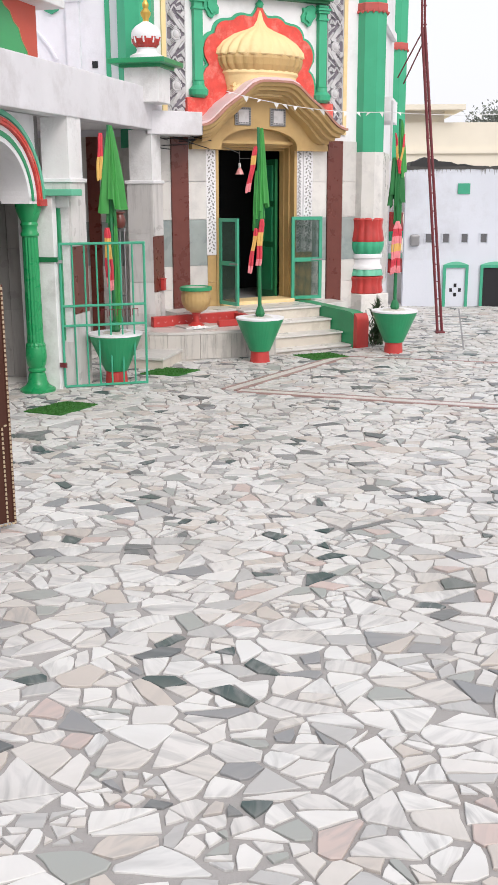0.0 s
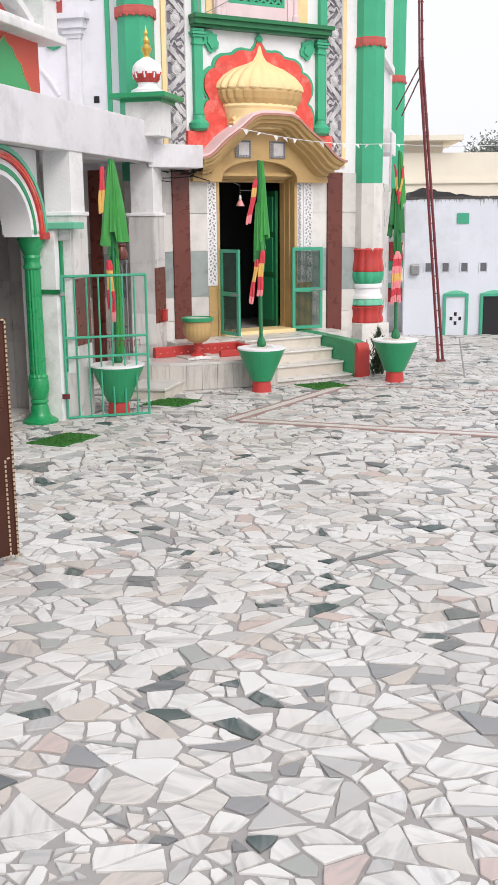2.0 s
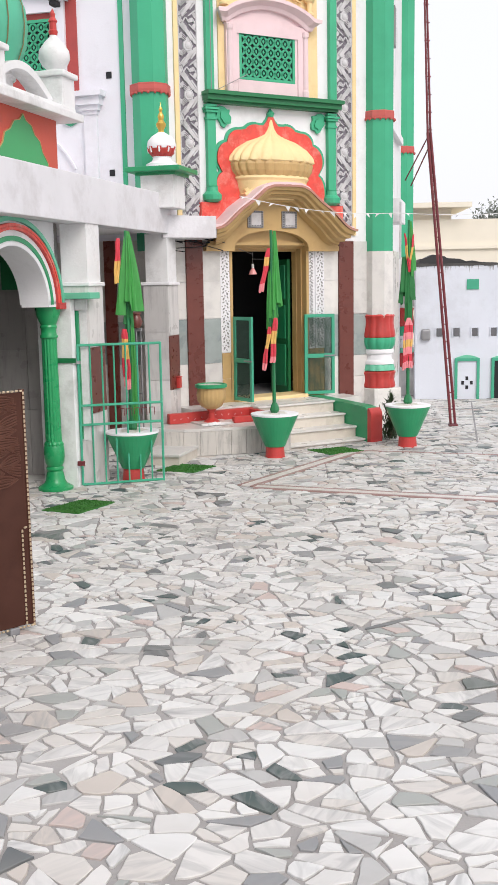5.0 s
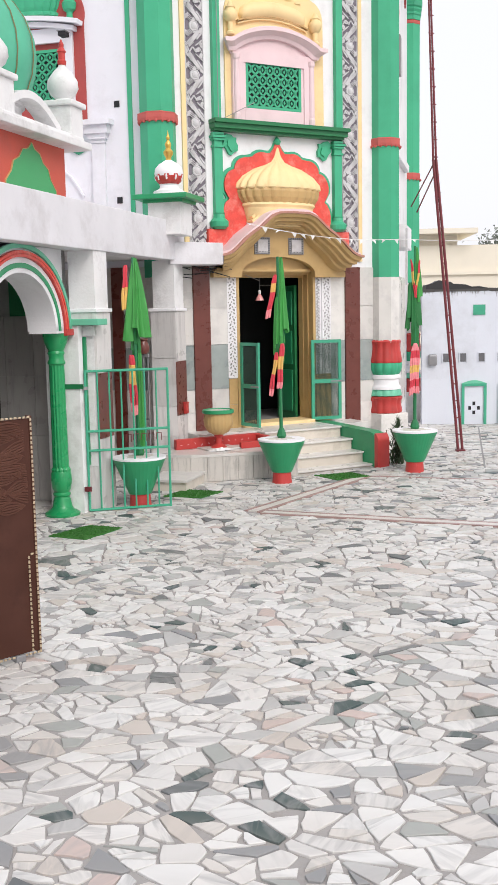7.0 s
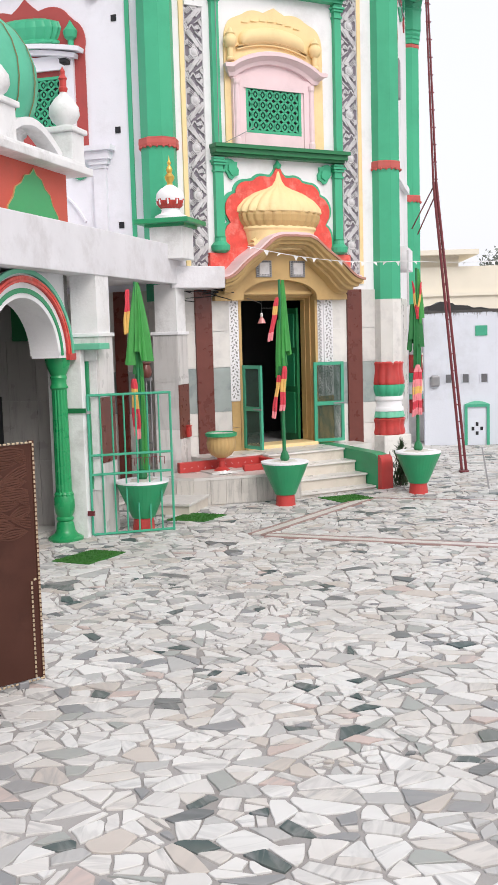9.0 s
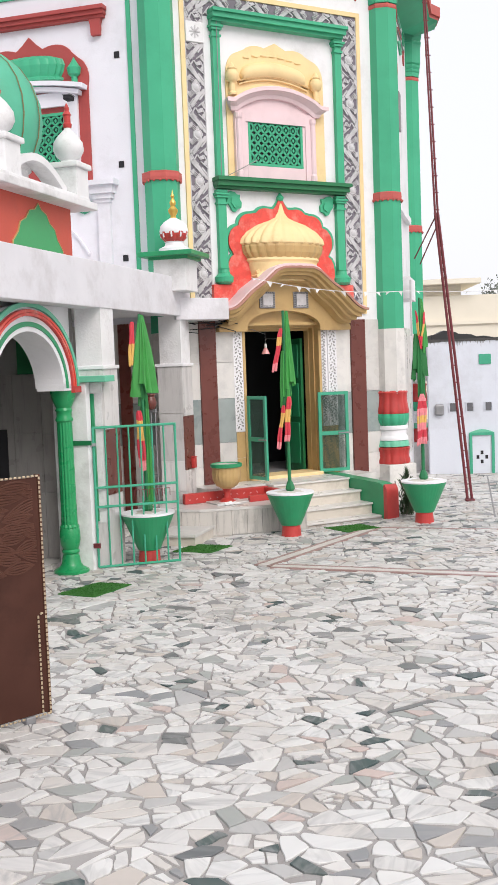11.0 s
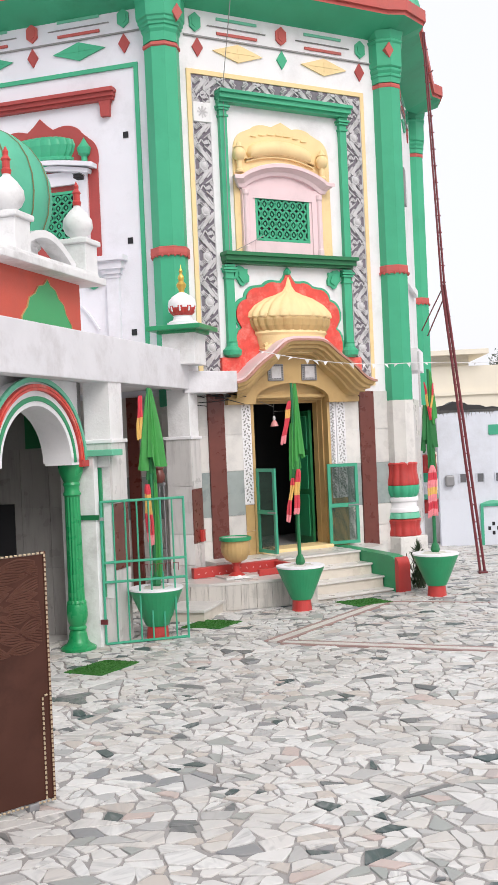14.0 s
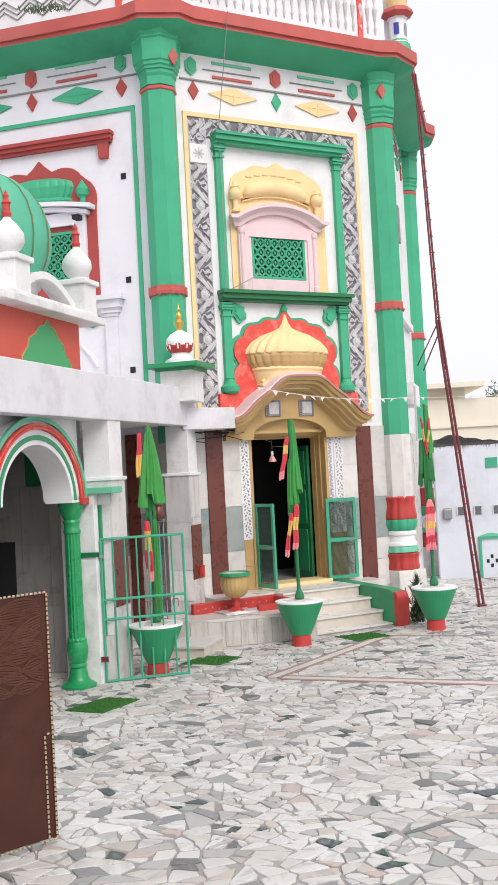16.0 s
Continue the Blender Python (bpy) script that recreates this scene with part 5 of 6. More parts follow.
# ---- planters and flags ----
def planter(x, y, turn):
    p = thing("planter", pose(x, y, 0, 0, 0, turn), "green conical planter on a red foot, filled with pale soil", "planter", "planters in the court")
    part("foot", L([(0.15, 0), (0.145, 0.03), (0.135, 0.16), (0.145, 0.18)], 28), DARKRED, p, "red painted foot")
    part("bowl", L([(0.145, 0.17), (0.155, 0.18), (0.345, 0.62), (0.352, 0.655), (0.325, 0.66), (0.31, 0.63)], 36), GREEN, p)
    part("rim", L([(0.34, 0.64), (0.357, 0.645), (0.357, 0.668), (0.33, 0.672)], 36), WHITE, p, "whitewashed rim")
    bm = bmesh.new()
    rr = random.Random(int(x * 100))
    n = 20
    loops = []
    for r in (0.335, 0.22, 0.1):
        loops.append([bm.verts.new((r * math.cos(math.tau * i / n), r * math.sin(math.tau * i / n), 0.655 + (0.335 - r) * 0.12 + rr.uniform(-0.008, 0.008))) for i in range(n)])
    for a, b in zip(loops, loops[1:]):
        for i in range(n):
            bm.faces.new((a[i], a[(i + 1) % n], b[(i + 1) % n], b[i]))
    bm.faces.new(loops[-1])
    part("soil", bm, SOIL, p, "pale dry soil")
    return p


planter(-1.72, 10.52, 0)
planter(0.14, 12.24, 40)
planter(2.21, 13.15, 80)


def drape(bm, x, y, z0, z1, r0, r1, folds, seed, lean=(0, 0), ragged=0.06):
    """Hanging folded cloth from z1 down to z0, radius r1 at top growing to r0."""
    rr = random.Random(seed)
    n, m = 48, 14
    ph = rr.uniform(0, 6)
    hem = [rr.uniform(-ragged, ragged) for _ in range(9)]
    rings = []
    for j in range(m + 1):
        t = j / m
        r = r1 + (r0 - r1) * t ** 0.8
        ring = []
        for i in range(n):
            a = math.tau * i / n
            f = 1 + 0.36 * t ** 0.4 * math.sin(folds * a + ph + t * 1.6) + 0.2 * math.sin((folds * 2 + 1) * a + ph * 2 + t)
            z = z1 + (z0 - z1) * t
            if j > m - 4:
                z += hem[int(a / math.tau * 9)] * (j - m + 4) / 4 * 1.2
            ring.append(bm.verts.new((x + lean[0] * t + r * f * math.cos(a) * 1.15, y + lean[1] * t + r * f * math.sin(a) * 0.6, z)))
        rings.append(ring)
    for a, b in zip(rings, rings[1:]):
        for i in range(n):
            bm.faces.new((a[i], a[(i + 1) % n], b[(i + 1) % n], b[i]))
    bm.faces.new(rings[0])
    return bm


def garland(parent, x, y, z1, z0, dx, w=0.05, tones=None, seed=1):
    """Looped tinsel strands hanging side by side; each colour is a length of the bundle."""
    rr = random.Random(seed)
    n, steps_, m = len(tones), 4, 8
    strands = max(2, int(round(w / 0.016)))
    off = [((k + 0.5) / strands * 2 - 1, rr.uniform(-0.01, 0.01), rr.uniform(0, 6), rr.uniform(-0.06, 0.02)) for k in range(strands)]
    for i, mt in enumerate(tones):
        bm = bmesh.new()
        for u, oy, ph, short in off:
            rings = []
            for q in range(steps_ + 1):
                t = (i + q / steps_) / n
                z = z1 + (z0 - z1) * t * (1 + short)
                close = 0.35 + 0.65 * min(1.0, t * 8)
                cx = x + dx * t + w * u * close * (0.8 + 0.25 * t) + 0.006 * math.sin(t * 9 + ph)
                r = (w / strands) * 1.15 * (0.75 if t < 0.02 or t > 0.98 else 1.0)
                rings.append([bm.verts.new((cx + r * math.cos(math.tau * k / m), y + oy + r * 0.8 * math.sin(math.tau * k / m), z)) for k in range(m)])
            for lo, hi in zip(rings, rings[1:]):
                for k in range(m):
                    bm.faces.new((lo[k], lo[(k + 1) % m], hi[(k + 1) % m], hi[k]))
            bm.faces.new(rings[0])
            bm.faces.new(rings[-1][::-1])
        part("tassel", bm, mt, parent, "tinsel garland segment", smooth=True)


def flag(x, y, top, cloth, parts, lean=(0, 0), label="furled green flag with red and yellow tinsel garlands on a pole"):
    f = thing("flag", pose(x, y, 0.665), label, "flag", "flags in the planters")
    part("pole", R((0, 0, 0.0), (lean[0], lean[1], top - 0.665), 0.028, 8, 0.02), DEEP, f, "green wrapped pole")
    part("knot", L([(0.05, 0), (0.075, 0.05), (0.06, 0.11), (0.035, 0.16)], 14, lobes=5, depth=0.15), DEEP, f)
    for z1, z0, r1, r0, ox, seed, mt in cloth:
        part("cloth", drape(bmesh.new(), ox, 0, z0 - 0.665, z1 - 0.665, r0, r1, 5, seed, ragged=0.09), mt, f, "folded green cloth", smooth=True)
    for z1, z0, ox, dx, w, seed, tones in parts:
        garland(f, ox, -0.06, z1 - 0.665, z0 - 0.665, dx, w, tones, seed)
    return f


flag(-1.72, 10.52, 3.28, [(3.27, 2.3, 0.02, 0.12, 0.02, 3, CLOTH), (2.42, 2.1, 0.03, 0.045, 0.0, 4, DARKCLOTH), (2.15, 0.75, 0.015, 0.028, 0.05, 14, CLOTH)],
     [(3.18, 2.6, -0.085, -0.04, 0.034, 1, [REDCLOTH, REDCLOTH, YELLOWCLOTH, YELLOWCLOTH]), (2.02, 1.22, -0.05, 0.02, 0.05, 2, [REDCLOTH, YELLOWCLOTH, YELLOWCLOTH, REDCLOTH, REDCLOTH, PINKCLOTH])])
flag(0.14, 12.24, 3.34, [(3.33, 2.2, 0.015, 0.072, 0.03, 5, CLOTH), (2.75, 2.02, 0.03, 0.06, -0.02, 6, CLOTH), (2.3, 1.85, 0.04, 0.045, 0.0, 9, DARKCLOTH)],
     [(3.08, 2.42, -0.05, -0.12, 0.036, 3, [REDCLOTH, YELLOWCLOTH, REDCLOTH, REDCLOTH, PINKCLOTH]), (2.08, 1.4, 0.03, -0.05, 0.04, 4, [REDCLOTH, REDCLOTH, YELLOWCLOTH, YELLOWCLOTH, REDCLOTH, REDCLOTH, PINKCLOTH]), (1.95, 1.3, -0.05, -0.1, 0.03, 6, [REDCLOTH, YELLOWCLOTH, YELLOWCLOTH, REDCLOTH, REDCLOTH, PINKCLOTH])], lean=(-0.02, 0))
flag(2.21, 13.15, 3.5, [(3.48, 2.75, 0.015, 0.06, 0.02, 7, CLOTH), (2.95, 2.3, 0.05, 0.085, -0.03, 8, DARKCLOTH), (2.6, 1.9, 0.04, 0.04, 0.0, 10, DARKCLOTH)],
     [(3.28, 2.72, 0.07, -0.07, 0.016, 5, [REDCLOTH, YELLOWCLOTH, REDCLOTH]), (3.3, 2.72, -0.07, 0.07, 0.016, 15, [REDCLOTH, YELLOWCLOTH, REDCLOTH]), (2.02, 1.2, 0.0, -0.02, 0.075, 7, [PINKCLOTH, REDCLOTH, PINKCLOTH, YELLOWCLOTH, PINKCLOTH, REDCLOTH, PINKCLOTH])])

# ---- things on the platform ----
urn = thing("urn", TOWER @ pose(-1.88, -1.05, 0.43), "ochre fluted urn with green rim on a red foot", "urn")
part("foot", L([(0.139, 0.000), (0.131, 0.027), (0.057, 0.081), (0.049, 0.171), (0.082, 0.234)], 24), DARKRED, urn, "red waisted foot")
part("bowl", L([(0.082, 0.225), (0.164, 0.270), (0.221, 0.360), (0.234, 0.450), (0.221, 0.540), (0.230, 0.567)], 72, lobes=22, depth=0.05), GOLD, urn, "ochre fluted bowl", smooth=True)
part("rim", L([(0.230, 0.558), (0.250, 0.567), (0.250, 0.612), (0.221, 0.621), (0.205, 0.594)], 28), GREEN, urn, "green rim")
part("soil", L([(0.213, 0.558), (0.209, 0.603), (0.000, 0.612)], 20), SOIL, urn)
part("base_slab", B(-0.28, 0.28, -0.2, 0.2, 0, 0.025, 0.006), MARBLE, urn)
curb = thing("red_kerb", TOWER @ pose(0, 0, 0.43), "low red kerb with white painted flourishes on the platform", "kerb")
part("rail", B(-2.5, -1.0, -0.82, -0.72, 0, 0.16, 0.01), DARKRED, curb)
fl = bmesh.new()
kr = random.Random(3)
for i in range(11):
    bar(fl, -2.42 + i * 0.12, 0.08 + kr.uniform(-0.025, 0.025), 0.03, 0.008, kr.uniform(-70, 70), -0.826, -0.819)
part("flourish", fl, PINK, curb, "white painted marks")
part("side_rail", B(-1.08, -1.0, -1.5, -0.82, 0, 0.15, 0.01), DARKRED, curb)
part("side_rail", B(-1.6, -1.05, -1.28, -1.2, 0, 0.1, 0.01, m=pose(0, 0, 0)), DARKRED, curb)
blk = thing("stone_step", VER, "small marble-topped step block beside the pier", "step")
part("block", B(0.02, 0.62, -1.0, -0.1, 0, 0.14), BUFF, blk)
part("top", B(0.0, 0.64, -1.03, -0.08, 0.14, 0.18, 0.006), MARBLE, blk)
box2 = thing("offering_box", VER @ pose(0.015, 0.66, 0.96), "small red box fixed beside the pier", "box")
part("body", B(0, 0.06, 0, 0.1, 0, 0.17, 0.008), DARKRED, box2)
part("lid", B(-0.002, 0.068, -0.006, 0.106, 0.17, 0.185, 0.004), DARKRED, box2)

# ---- small things by the piers ----
rail = thing("handrail", VER @ pose(-0.32, -0.2, 0), "short grey steel handrail standing beside the pier", "handrail")
part("top_rail", B(-0.14, 0.12, -0.03, 0.03, 1.9, 1.95, 0.006), STEEL, rail)
part("lower_rail", B(-0.13, 0.11, -0.012, 0.012, 0.95, 0.975), STEEL, rail)
for x in (-0.12, -0.045, 0.03, 0.1):
    part("baluster", R((x, 0, 0), (x, 0, 1.9), 0.011, 6), STEEL, rail)
# red pot coloured maroon, the shade around it put into the colour
pail = thing("red_pot", VER @ pose(-0.29, -0.2, 1.95), "small red pot standing on the handrail, coloured dark for shade", "pot")
part("body", L([(0.055, 0), (0.085, 0.04), (0.095, 0.1), (0.07, 0.17), (0.06, 0.19), (0.075, 0.215)], 20), MAROON, pail, smooth=True)
part("rim", L([(0.07, 0.21), (0.085, 0.216), (0.082, 0.232), (0.06, 0.23)], 20), MAROON, pail)
globe = thing("glass_bulb", VER @ pose(-0.61, 0.40, 3.17), "clear glass light bulb hanging under the veranda roof", "lamp")
part("glass", L([(0.0, 0), (0.035, 0.008), (0.055, 0.04), (0.05, 0.08), (0.028, 0.115), (0.024, 0.13)], 18), CLEARGLASS, globe, smooth=True)
part("cap", L([(0.026, 0.125), (0.028, 0.17), (0.022, 0.235)], 12), STEEL, globe)
tw = random.Random(5)
wrap = thing("plastic_sheet", TOWER @ pose(-1.95, -1.27, 0.433), "crumpled white plastic sheet lying by the urn foot", "sheet")
sheet = bmesh.new()
grid = [[sheet.verts.new((-0.2 + 0.04 * i + tw.uniform(-0.012, 0.012), -0.09 + 0.035 * j + tw.uniform(-0.01, 0.01), tw.uniform(0.0, 0.06) * math.sin(math.pi * i / 10) * math.sin(math.pi * (j + 0.5) / 6))) for i in range(11)] for j in range(6)]
for lo, hi in zip(grid, grid[1:]):
    for i in range(10):
        sheet.faces.new((lo[i], lo[i + 1], hi[i + 1], hi[i]))
part("film", sheet, PAPER, wrap)

# ---- doormats ----
for pts, in (([(-2.5, 8.62), (-2.02, 8.42), (-1.7, 9.05), (-2.14, 9.2)],), ([(-1.5, 11.1), (-0.95, 10.95), (-0.68, 11.45), (-1.25, 11.65)],), ([(0.62, 12.78), (0.95, 12.35), (1.5, 12.65), (1.2, 13.05)],)):
    cx, cy = sum(p[0] for p in pts) / 4, sum(p[1] for p in pts) / 4
    mt = thing("doormat", pose(cx, cy, 0.006), "green artificial turf doormat lying on the paving", "doormat", "green doormats")
    rel = [(x - cx, y - cy) for x, y in pts]
    part("backing", Pl(rel, 0, 0.006), DEEP, mt)
    bm = Pl([(x * 0.985, y * 0.985) for x, y in rel], 0.006, 0.016)
    rr = random.Random(int(cx * 10))
    for i in range(900):
        u, v = rr.random(), rr.random()
        p = Vector(rel[0]).lerp(Vector(rel[1]), u).lerp(Vector(rel[3]).lerp(Vector(rel[2]), u), v) * 0.97
        h = rr.uniform(0.008, 0.016)
        a = rr.uniform(0, 3.14)
        d = Vector((math.cos(a), math.sin(a))) * 0.008
        bm.faces.new([bm.verts.new((p.x - d.x, p.y - d.y, 0.015)), bm.verts.new((p.x + d.x, p.y + d.y, 0.015)), bm.verts.new((p.x + rr.uniform(-0.006, 0.006), p.y, 0.016 + h))])
    tagged(part("turf", bm, TURF, mt), kind="stuff")

# ---- carved board standing near the camera ----
bdir = Vector((0.33, 0.32)).normalized()
bang = math.degrees(math.atan2(bdir.y, bdir.x))
board = thing("carved_board", pose(-1.515, 4.53, 0, 0, 0, bang), "dark varnished carved wooden board with beaded gold edging", "board")
part("panel", B(-1.6, -0.02, 0.0, 0.05, 0.06, 1.81, 0.004), WOOD, board)
wav = bmesh.new()
wr = random.Random(21)
for row in range(9):
    z0 = 1.16 + row * 0.073
    x0 = -1.58 + (row % 2) * 0.1 + wr.uniform(0, 0.05)
    while x0 < -0.12:
        ln = wr.uniform(0.2, 0.34)
        tilt = wr.uniform(-0.3, 0.35)
        for bow in (0.045, 0.022, 0.004, -0.018, -0.038):
            pts = [(x0 + ln * q / 9, z0 + bow * math.sin(q / 9 * math.pi) + tilt * ln * (q / 9 - 0.5)) for q in range(10)]
            for q, ((xa, za), (xb, zb)) in enumerate(zip(pts, pts[1:])):
                if xb < -0.05:
                    rod(wav, (xa, 0.0, za), (xb, 0.0, zb), 0.0035 + 0.004 * math.sin((q + 0.5) / 9 * math.pi), 5)
        x0 += ln * 0.9
tagged(part("carving", wav, CARVED, board, "wavy leaf carving"), kind="stuff")


def beads(bm, a, b, step=0.034, r=0.0085):
    a, b = Vector(a), Vector(b)
    n = int((b - a).length / step)
    for i in range(n):
        p = a.lerp(b, (i + 0.5) / n)
        d = (b - a).normalized() * step * 0.3
        rod(bm, p - d, p + d, r, 5, r * 0.8)


for a, b in (((-0.012, -0.008, 0.04), (-0.012, -0.008, 1.82)), ((-1.6, -0.008, 1.82), (-0.012, -0.008, 1.82)), ((-1.6, -0.008, 0.05), (-0.012, -0.008, 0.05)), ((-0.075, -0.008, 0.06), (-0.075, -0.008, 0.8)), ((-0.075, -0.008, 0.8), (-0.02, -0.008, 0.81))):
    bm = bmesh.new()
    beads(bm, a, b)
    part("bead_trim", bm, BEAD, board, "beaded gold edging")
part("edge_batten", B(-0.02, 0.0, -0.004, 0.054, 0.04, 1.83), CARVED, board)
part("foot", B(-0.22, -0.14, -0.02, 0.1, 0.0, 0.06, 0.008), STEEL, board)
part("foot", B(-1.5, -1.42, -0.02, 0.1, 0.0, 0.06, 0.008), STEEL, board)

# ---- leaning lattice mast ----
mast = thing("lattice_mast", pose(0, 0, 0), "tall red-oxide steel ladder mast leaning on the tower", "mast")
foot = Vector((3.27, 15.42, 0.0))
elbow = Vector((2.79, 15.42, 5.1))
tip = Vector((2.635, 15.42, 9.55))
for off in (-0.042, 0.042):
    o = Vector((off, off * 0.5, 0))
    part("rail", R(foot + o, elbow + o * 0.6, 0.025, 8), RUST, mast)
    part("rail", R(elbow + o * 0.6, tip + o * 0.35, 0.02, 8, 0.014), RUST, mast)
for i in range(1, 32):
    t = i / 32
    p = foot.lerp(elbow, t * 1.9) if t * 1.9 <= 1 else elbow.lerp(tip, (t - 1 / 1.9) / (1 - 1 / 1.9))
    part("rung", R(p + Vector((-0.04, -0.02, 0)), p + Vector((0.055, 0.03, 0)), 0.011, 6), RUST, mast)
part("spur", R(tip + Vector((0.02, 0, -0.75)), tip + Vector((0.14, 0, -0.68)), 0.012, 6), RUST, mast)
for dx in (0.0, 0.1):
    part("stay", R(elbow + Vector((0.02, 0, 0.0 - dx * 2)), elbow + Vector((-0.36 + dx, 0.4, -0.75 - dx)), 0.012, 6), RUST, mast)
part("foot_block", B(3.19, 3.35, 15.34, 15.5, 0, 0.04, 0.008), RUST, mast)

# ---- far wall ----
far = thing("wall_far", pose(0, 0, 0), "stained blue-white limewashed compound wall with vents", "wall", kind="structure")
FY = 19.7
part("wall_body", B(3.08, 16, FY, FY + 0.25, 0, 2.92), LIMEBLUE, far)
cope = bmesh.new()
cr = random.Random(8)
x = 3.08
while x < 8:
    w = cr.uniform(0.1, 0.3)
    h = cr.uniform(0.0, 0.05)
    box(cope, x, x + w, FY - 0.012, FY + 0.25, 2.91 - h * 0.35, 2.95 + h * 0.3)
    x += w
part("stained_coping", cope, STAIN, far, "blackened broken coping")
drip = bmesh.new()
for i in range(110):
    x = cr.uniform(3.15, 8)
    hw, ln = cr.uniform(0.004, 0.016), cr.uniform(0.03, 0.14) * cr.uniform(0.4, 1.6)
    slab(drip, [(x - hw, 2.92), (x - hw * 0.7, 2.9 - ln * 0.4), (x - hw * 0.1, 2.9 - ln), (x + hw * 0.3, 2.9 - ln * 0.7), (x + hw, 2.92)], FY - 0.006, FY)
part("drip_stain", drip, RUNOFF, far, "dark run-off stains")
for x in (3.6, 3.97, 4.37, 4.78, 5.2):
    v = part("vent", B(x - 0.06, x + 0.06, FY - 0.012, FY + 0.0, 1.38, 1.56), SLATE, far, "small square vent")
    part("vent_rim", strip_frame(x - 0.095, x + 0.095, 1.36, 1.58, 0.02, FY - 0.02, FY), LIMEBLUE, v)
part("green_plate", B(4.18, 4.44, FY - 0.02, FY, 2.39, 2.61), GATEGREEN, far, "green painted plate")
part("meter_box", B(3.2, 3.4, FY - 0.1, FY, 1.3, 1.55, 0.04), STEEL, far, "weathered grey box")


def low_door(x0, x1, dark):
    d = part("low_door", B(x0, x1, FY - 0.015, FY, 0, 0.84), DARK if dark else LIMEBLUE, far, "low door in a green arched frame")
    fr = strip_frame(x0 - 0.06, x1 + 0.06, 0.0, 0.9, 0.06, FY - 0.05, FY)
    part("frame", fr, GATEGREEN, d)
    a = [(x0 - 0.06 + (x1 - x0 + 0.12) * i / 12, 0.9 + 0.07 * math.sin(math.pi * i / 12)) for i in range(13)]
    part("arched_head", S(a, FY - 0.04, FY), MINT, d)
    if not dark:
        for dx, dz in ((0.0, 0.1), (-0.09, 0.0), (0.1, 0.0), (0.0, -0.1)):
            cx = (x0 + x1) / 2
            part("hole", B(cx + dx - 0.03, cx + dx + 0.03, FY - 0.02, FY - 0.012, 0.36 + dz - 0.04, 0.36 + dz + 0.04), DARK, d)


low_door(4.0, 4.42, False)
low_door(4.8, 5.3, True)
tarp = thing("tarpaulin", pose(3.2, FY + 0.2, 2.9), "black tarpaulin draped over the wall top", "tarpaulin")
bm = bmesh.new()
tp = [(-0.05, 0.0), (-0.03, 0.16), (0.1, 0.18), (0.24, 0.25), (0.5, 0.21), (0.55, 0.17), (0.82, 0.15), (0.95, 0.1), (1.1, 0.11), (1.3, 0.07), (1.62, 0.06), (1.64, 0.0)]
slab(bm, tp, -0.18, 0.5)
part("sheet", bm, TARP, tarp)

# ---- distance ----
house = thing("house", pose(0, 0, 0), "cream plastered house beyond the wall", "house")
part("wall", B(4.2, 12, 40, 48, 0, 5.1), CREAM, house)
part("roof", B(3.2, 7.6, 39.4, 48, 5.55, 5.75), CREAM, house)
part("upper_storey", B(3.6, 6.9, 40.3, 46, 5.1, 5.55), CREAM, house)
part("string_course", B(4.2, 12, 39.9, 40, 3.9, 4.05), CREAM, house)
part("window", B(4.6, 5.4, 39.96, 40.02, 1.6, 3.0), GREY, house)
shed = thing("shed", pose(0, 0, 0), "long grey-roofed shed in the distance", "shed")
part("wall", B(7.5, 30, 50, 56, 0, 5.2), CREAM, shed)
part("roof", B(7.2, 30.5, 49.5, 56.5, 5.2, 5.6), GREY, shed)


def tree(x, y, h, r, seed):
    rr = random.Random(seed)
    t = thing("tree", pose(x, y, 0), "distant broad-leaved tree, haze put into its leaf colour", "tree", "distant trees")
    tr = bmesh.new()
    rod(tr, (0, 0, 0), (0.1, 0, h * 0.55), 0.25, 8, 0.16)
    tips = []
    for i in range(9):
        a = rr.uniform(0, 6.28)
        e = Vector((math.cos(a) * r * rr.uniform(0.3, 0.8), math.sin(a) * r * rr.uniform(0.3, 0.8), h * rr.uniform(0.65, 0.95)))
        rod(tr, (0.08, 0, h * rr.uniform(0.35, 0.55)), e, 0.09, 6, 0.03)
        tips.append(e)
    part("trunk", tr, BARK, t)
    cr_ = bmesh.new()
    for e in tips:
        for i in range(520):
            p = e + Vector((rr.gauss(0, r * 0.24), rr.gauss(0, r * 0.24), rr.gauss(0, h * 0.07)))
            s = rr.uniform(0.06, 0.14)
            u = Vector((rr.uniform(-1, 1), rr.uniform(-1, 1), rr.uniform(-1, 1))).normalized()
            v = u.cross(Vector((rr.uniform(-1, 1), rr.uniform(-1, 1), rr.uniform(-1, 1)))).normalized()
            cr_.faces.new([cr_.verts.new(p + q) for q in (u * s, v * s * 0.5, -u * s, -v * s * 0.5)])
    part("crown", cr_, HAZELEAF, t)


tree(11.9, 62, 6.5, 1.3, 1)
tree(13.4, 63, 6.8, 1.5, 2)
tree(15.4, 64, 6.6, 1.6, 3)
tree(17.6, 64, 6.8, 1.8, 4)

